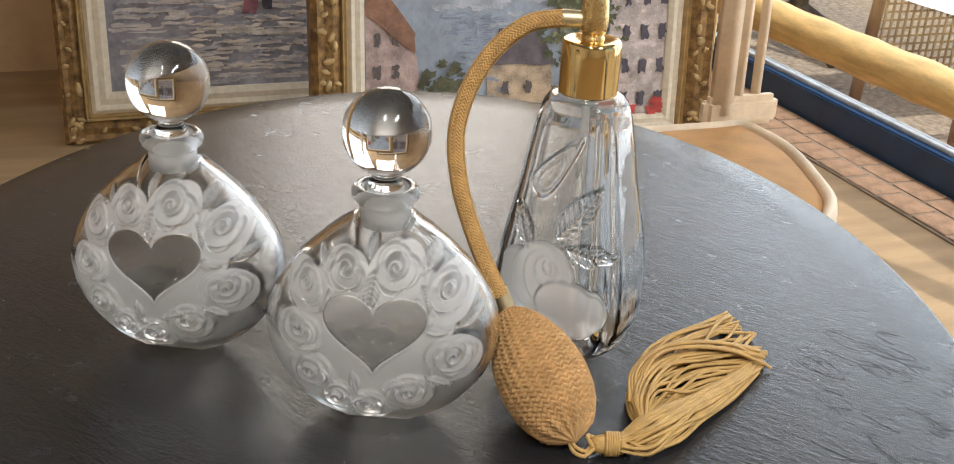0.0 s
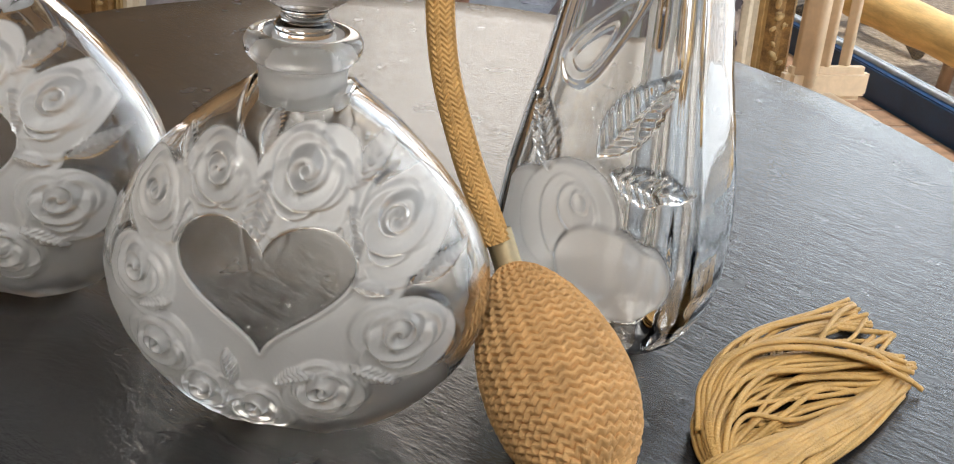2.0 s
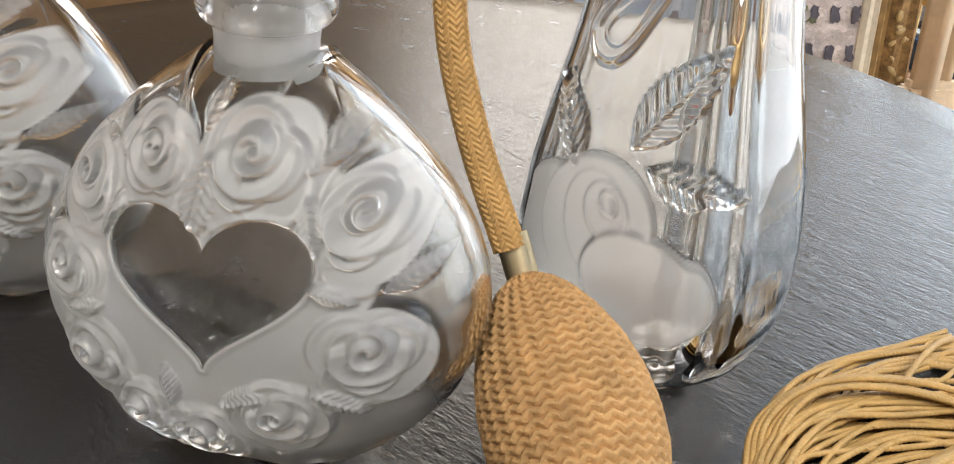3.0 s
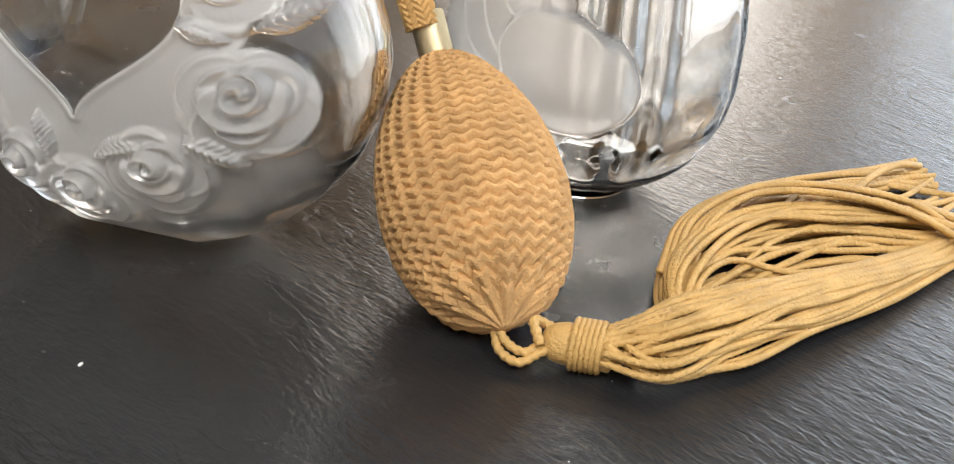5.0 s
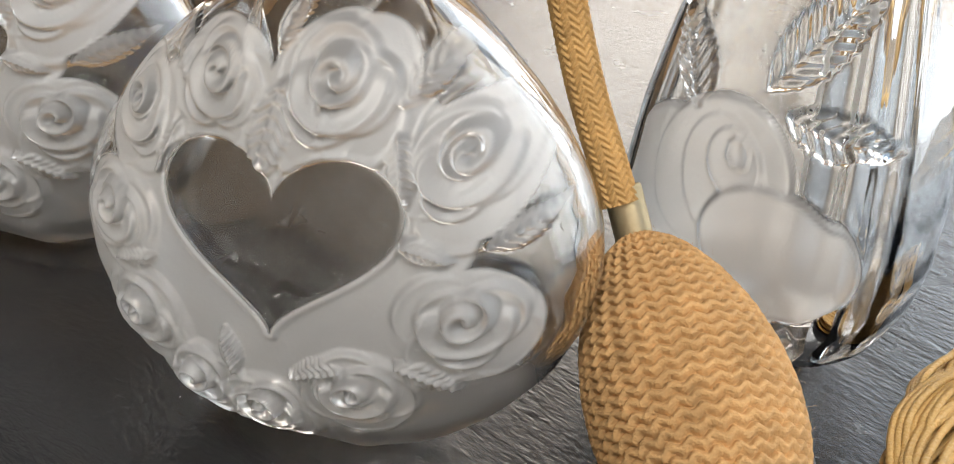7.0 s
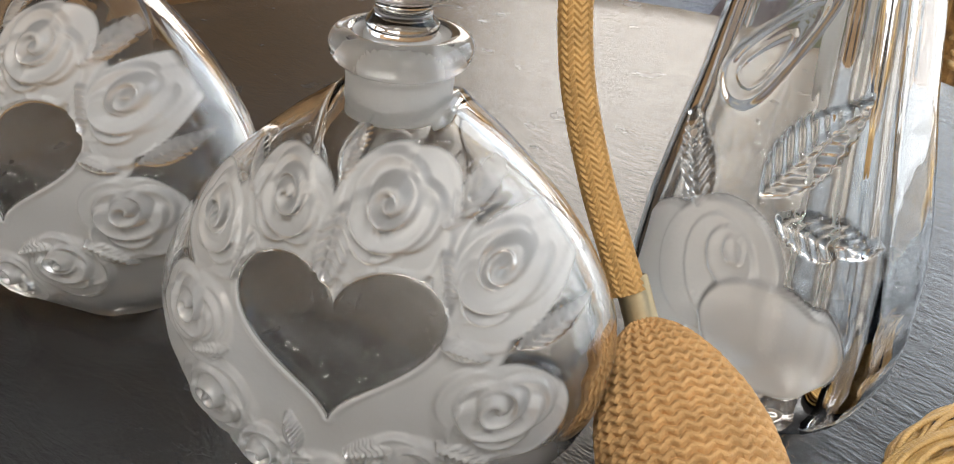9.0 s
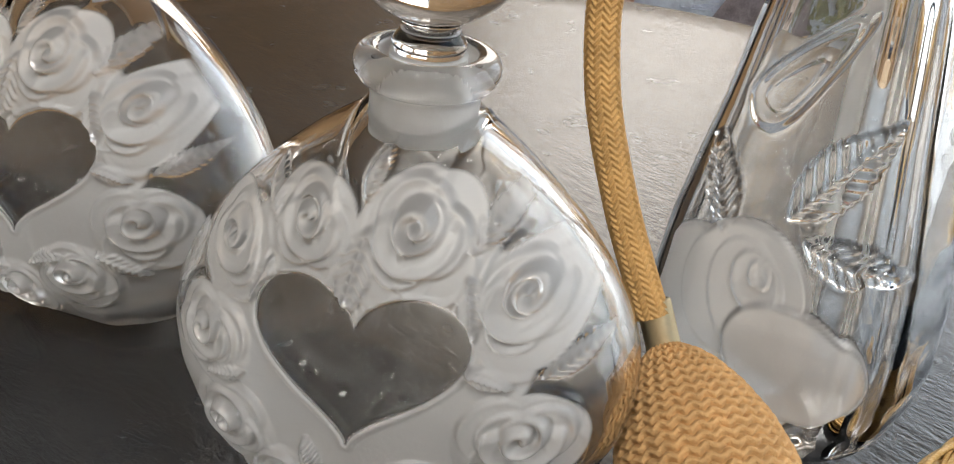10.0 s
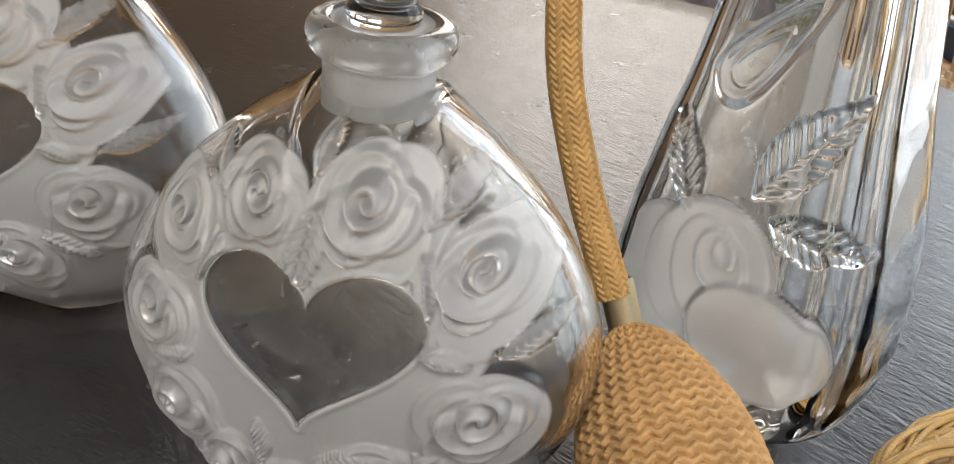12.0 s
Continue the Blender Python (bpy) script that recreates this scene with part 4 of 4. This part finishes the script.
daub(pic, "tree_light", (0.20, 0.20, 0.10), [quad(rnd.gauss(0.65, 0.05), rnd.gauss(0.39, 0.07), rnd.uniform(0.008, 0.02), 0.010, rnd.uniform(-0.01, 0.01)) for k in range(70)], 0.0215)
strokes(pic, "cloud_stroke", (0.42, 0.45, 0.50), 0.26, 0.74, 0.36, 0.70, 90, 0.06, 0.012, 41, 0.0135)
strokes(pic, "haze_stroke", (0.28, 0.32, 0.40), 0.30, 0.50, 0.12, 0.40, 60, 0.05, 0.010, 42, 0.0140)
strokes(pic, "wall_stroke", (0.50, 0.42, 0.38), 0.76, 0.92, 0.12, 0.46, 60, 0.03, 0.012, 43, 0.0150)
strokes(pic, "street_stroke", (0.33, 0.27, 0.22), 0.13, 0.74, 0.115, 0.17, 70, 0.05, 0.008, 44, 0.0205)
daub(pic, "bush", (0.09, 0.09, 0.045), [quad(rnd.gauss(0.30, 0.03), rnd.gauss(0.20, 0.035), rnd.uniform(0.01, 0.025), rnd.uniform(0.008, 0.018), 0.005) for k in range(80)], 0.0195)
daub(pic, "blossom", (0.38, 0.14, 0.06), [quad(rnd.gauss(0.22, 0.03), rnd.gauss(0.17, 0.02), 0.03, 0.02) for k in range(9)], 0.0225)
daub(pic, "red_flowers", (0.50, 0.06, 0.05), [quad(rnd.gauss(0.85, 0.03), rnd.gauss(0.135, 0.01), 0.03, 0.02) for k in range(9)], 0.0195)

# ---- cream chair beside the window ----
chair = empty("chair", ROOM @ Matrix.Translation((1.0, 1.3, 0)), "cream painted wooden chair with slatted back and caramel seat", "chair")
seat_line = curve_points([(0.09, 0.16, 0), (0.095, 0.05, 0), (0.062, -0.08, 0), (0.02, -0.18, 0), (-0.10, -0.27, 0), (-0.26, -0.20, 0), (-0.30, 0.0, 0), (-0.22, 0.12, 0), (0.09, 0.16, 0)], 60)[:-1]
mid = seat_line.mean(0)
ringset = [mid + (seat_line - mid) * s + np.array((0, 0, z)) for s, z in ((0.98, 0.405), (1.0, 0.412), (1.0, 0.448), (0.985, 0.462), (0.94, 0.466), (0.90, 0.460), (0.88, 0.44))]
finish("seat_frame", from_grid(np.array(ringset), cap_start=True), CREAM, chair)
ringset = [mid + (seat_line - mid) * s + np.array((0, 0, z)) for s, z in ((0.895, 0.43), (0.89, 0.455), (0.8, 0.466), (0.4, 0.472), (0.02, 0.473))]
finish("seat", from_grid(np.array(ringset), cap_end=True), SEAT, chair, "caramel seat cover")
for name, x, y, w, t in (("post", 0.052, 0.18, 0.036, 0.036), ("slat", 0.086, 0.185, 0.018, 0.014), ("slat", 0.122, 0.19, 0.018, 0.014)):
    bm = bmesh.new()
    box(bm, (w, t, 0.56), (0, 0, 0.28), None, w * 0.3)
    o = part(name, bm, CREAM, chair)
    o.matrix_basis = pose(x, y, 0.455, -4, 1.2, 0)
slab("back_rail", (0.14, 0.03, 0.05), (0.09, 0.185, 0.468), CREAM, 0.01, chair)
for x, y in ((0.06, 0.14), (0.03, -0.12), (-0.2, 0.08), (-0.2, -0.18)):
    finish("leg", tube(curve_points([(x * 1.05, y * 1.05, 0.0), (x, y, 0.22), (x * 0.97, y * 0.97, 0.41)], 12), np.linspace(0.013, 0.022, 12), 12), CREAM, chair)

# ---- pine rail under the window, on two posts ----
bench = empty("rail_bench", ROOM @ Matrix.Translation((1.95, 2.2, 0)), "yellow pine log rail standing along the window", "bench")
me = tube(curve_points([(0, -1.2, 0.31), (0.004, -0.4, 0.308), (-0.003, 0.3, 0.305), (0, 0.85, 0.305)], 40), 0.052 + 0.002 * np.sin(np.arange(40) * 1.7), 24)
finish("rail", me, PINE, bench, "round pine rail with small knots")
for y in (-1.1, 0.78):
    finish("post", tube(np.array([(0, y, 0.0), (0, y, 0.15), (0, y, 0.27)]), 0.04, 16), PINE, bench)

# ---- outside: chairs and a table foot on the gravel ----
def terrace_chair(x, y, turn):
    c = empty("terrace_chair", ROOM @ Matrix.Translation((x, y, -0.02)) @ Matrix.Rotation(radians(turn), 4, "Z"), "brown wooden terrace chair with woven cane panel", "chair", "terrace chairs")
    for px, py, h in ((-0.2, -0.2, 0.44), (0.2, -0.2, 0.44), (-0.2, 0.2, 0.86), (0.2, 0.2, 0.86)):
        finish("leg", tube(np.array([(px * 1.08, py * 1.1, 0), (px, py, h * 0.5), (px, py * 1.02, h)]), 0.019, 12), WALNUT, c)
    slab("seat", (0.44, 0.44, 0.035), (0, 0, 0.44), WALNUT, 0.01, c)
    slab("stretcher", (0.40, 0.02, 0.03), (0, -0.2, 0.2), WALNUT, 0.004, c)
    bm = bmesh.new()
    for i in range(14):
        box(bm, (0.006, 0.006, 0.34), (-0.17 + i * 0.026, 0.205, 0.25))
        box(bm, (0.36, 0.006, 0.006), (0, 0.211, 0.09 + i * 0.025))
    tagged(part("cane_back", bm, CANE, c, "woven cane panel", smooth=False), kind="stuff")
    slab("top_rail", (0.44, 0.03, 0.06), (0, 0.205, 0.86), WALNUT, 0.01, c)
    return c


terrace_chair(2.55, 2.47, 0)
terrace_chair(3.7, 4.4, -30)
tfoot = empty("terrace_table", ROOM @ Matrix.Translation((2.62, 3.42, -0.02)), "black iron terrace table foot on the gravel", "table")
for k in range(3):
    a = 2 * math.pi * k / 3 + 0.4
    finish("foot", tube(curve_points([(0, 0, 0.16), (0.14 * math.cos(a), 0.14 * math.sin(a), 0.09), (0.30 * math.cos(a), 0.30 * math.sin(a), 0.02)], 14), 0.022, 10), IRON, tfoot)
finish("column", tube(np.array([(0, 0, 0.1), (0, 0, 0.4), (0, 0, 0.7)]), 0.035, 16), IRON, tfoot)
finish("tabletop", lathe([(0.001, 0.70), (0.35, 0.70), (0.355, 0.71), (0.35, 0.725), (0.001, 0.725)], 48), IRON, tfoot)

# ---- brick strip along the window, last ----
strip = structure(slab("pavement", (0.19, 5.0, 0.012), (2.005, 2.4, -0.002), MORTAR), "strip of worn bricks along the window", "pavement")
brick_mesh = None
for i in range(40):
    for j in range(2):
        if brick_mesh is None:
            bm = bmesh.new()
            box(bm, (0.087, 0.118, 0.014), (0, 0, 0), None, 0.004)
            b = part("brick", bm, BRICK, strip, smooth=False)
            brick_mesh = b.data
        else:
            b = new("brick", brick_mesh)
            b.parent = strip
        b.matrix_basis = pose(-0.046 + 0.092 * j, -2.4 + 0.124 * i + 0.06 * j, 0.0015 + 0.001 * math.sin(i * 5.1 + j), 0, 0, math.sin(i * 3.7) * 0.8)
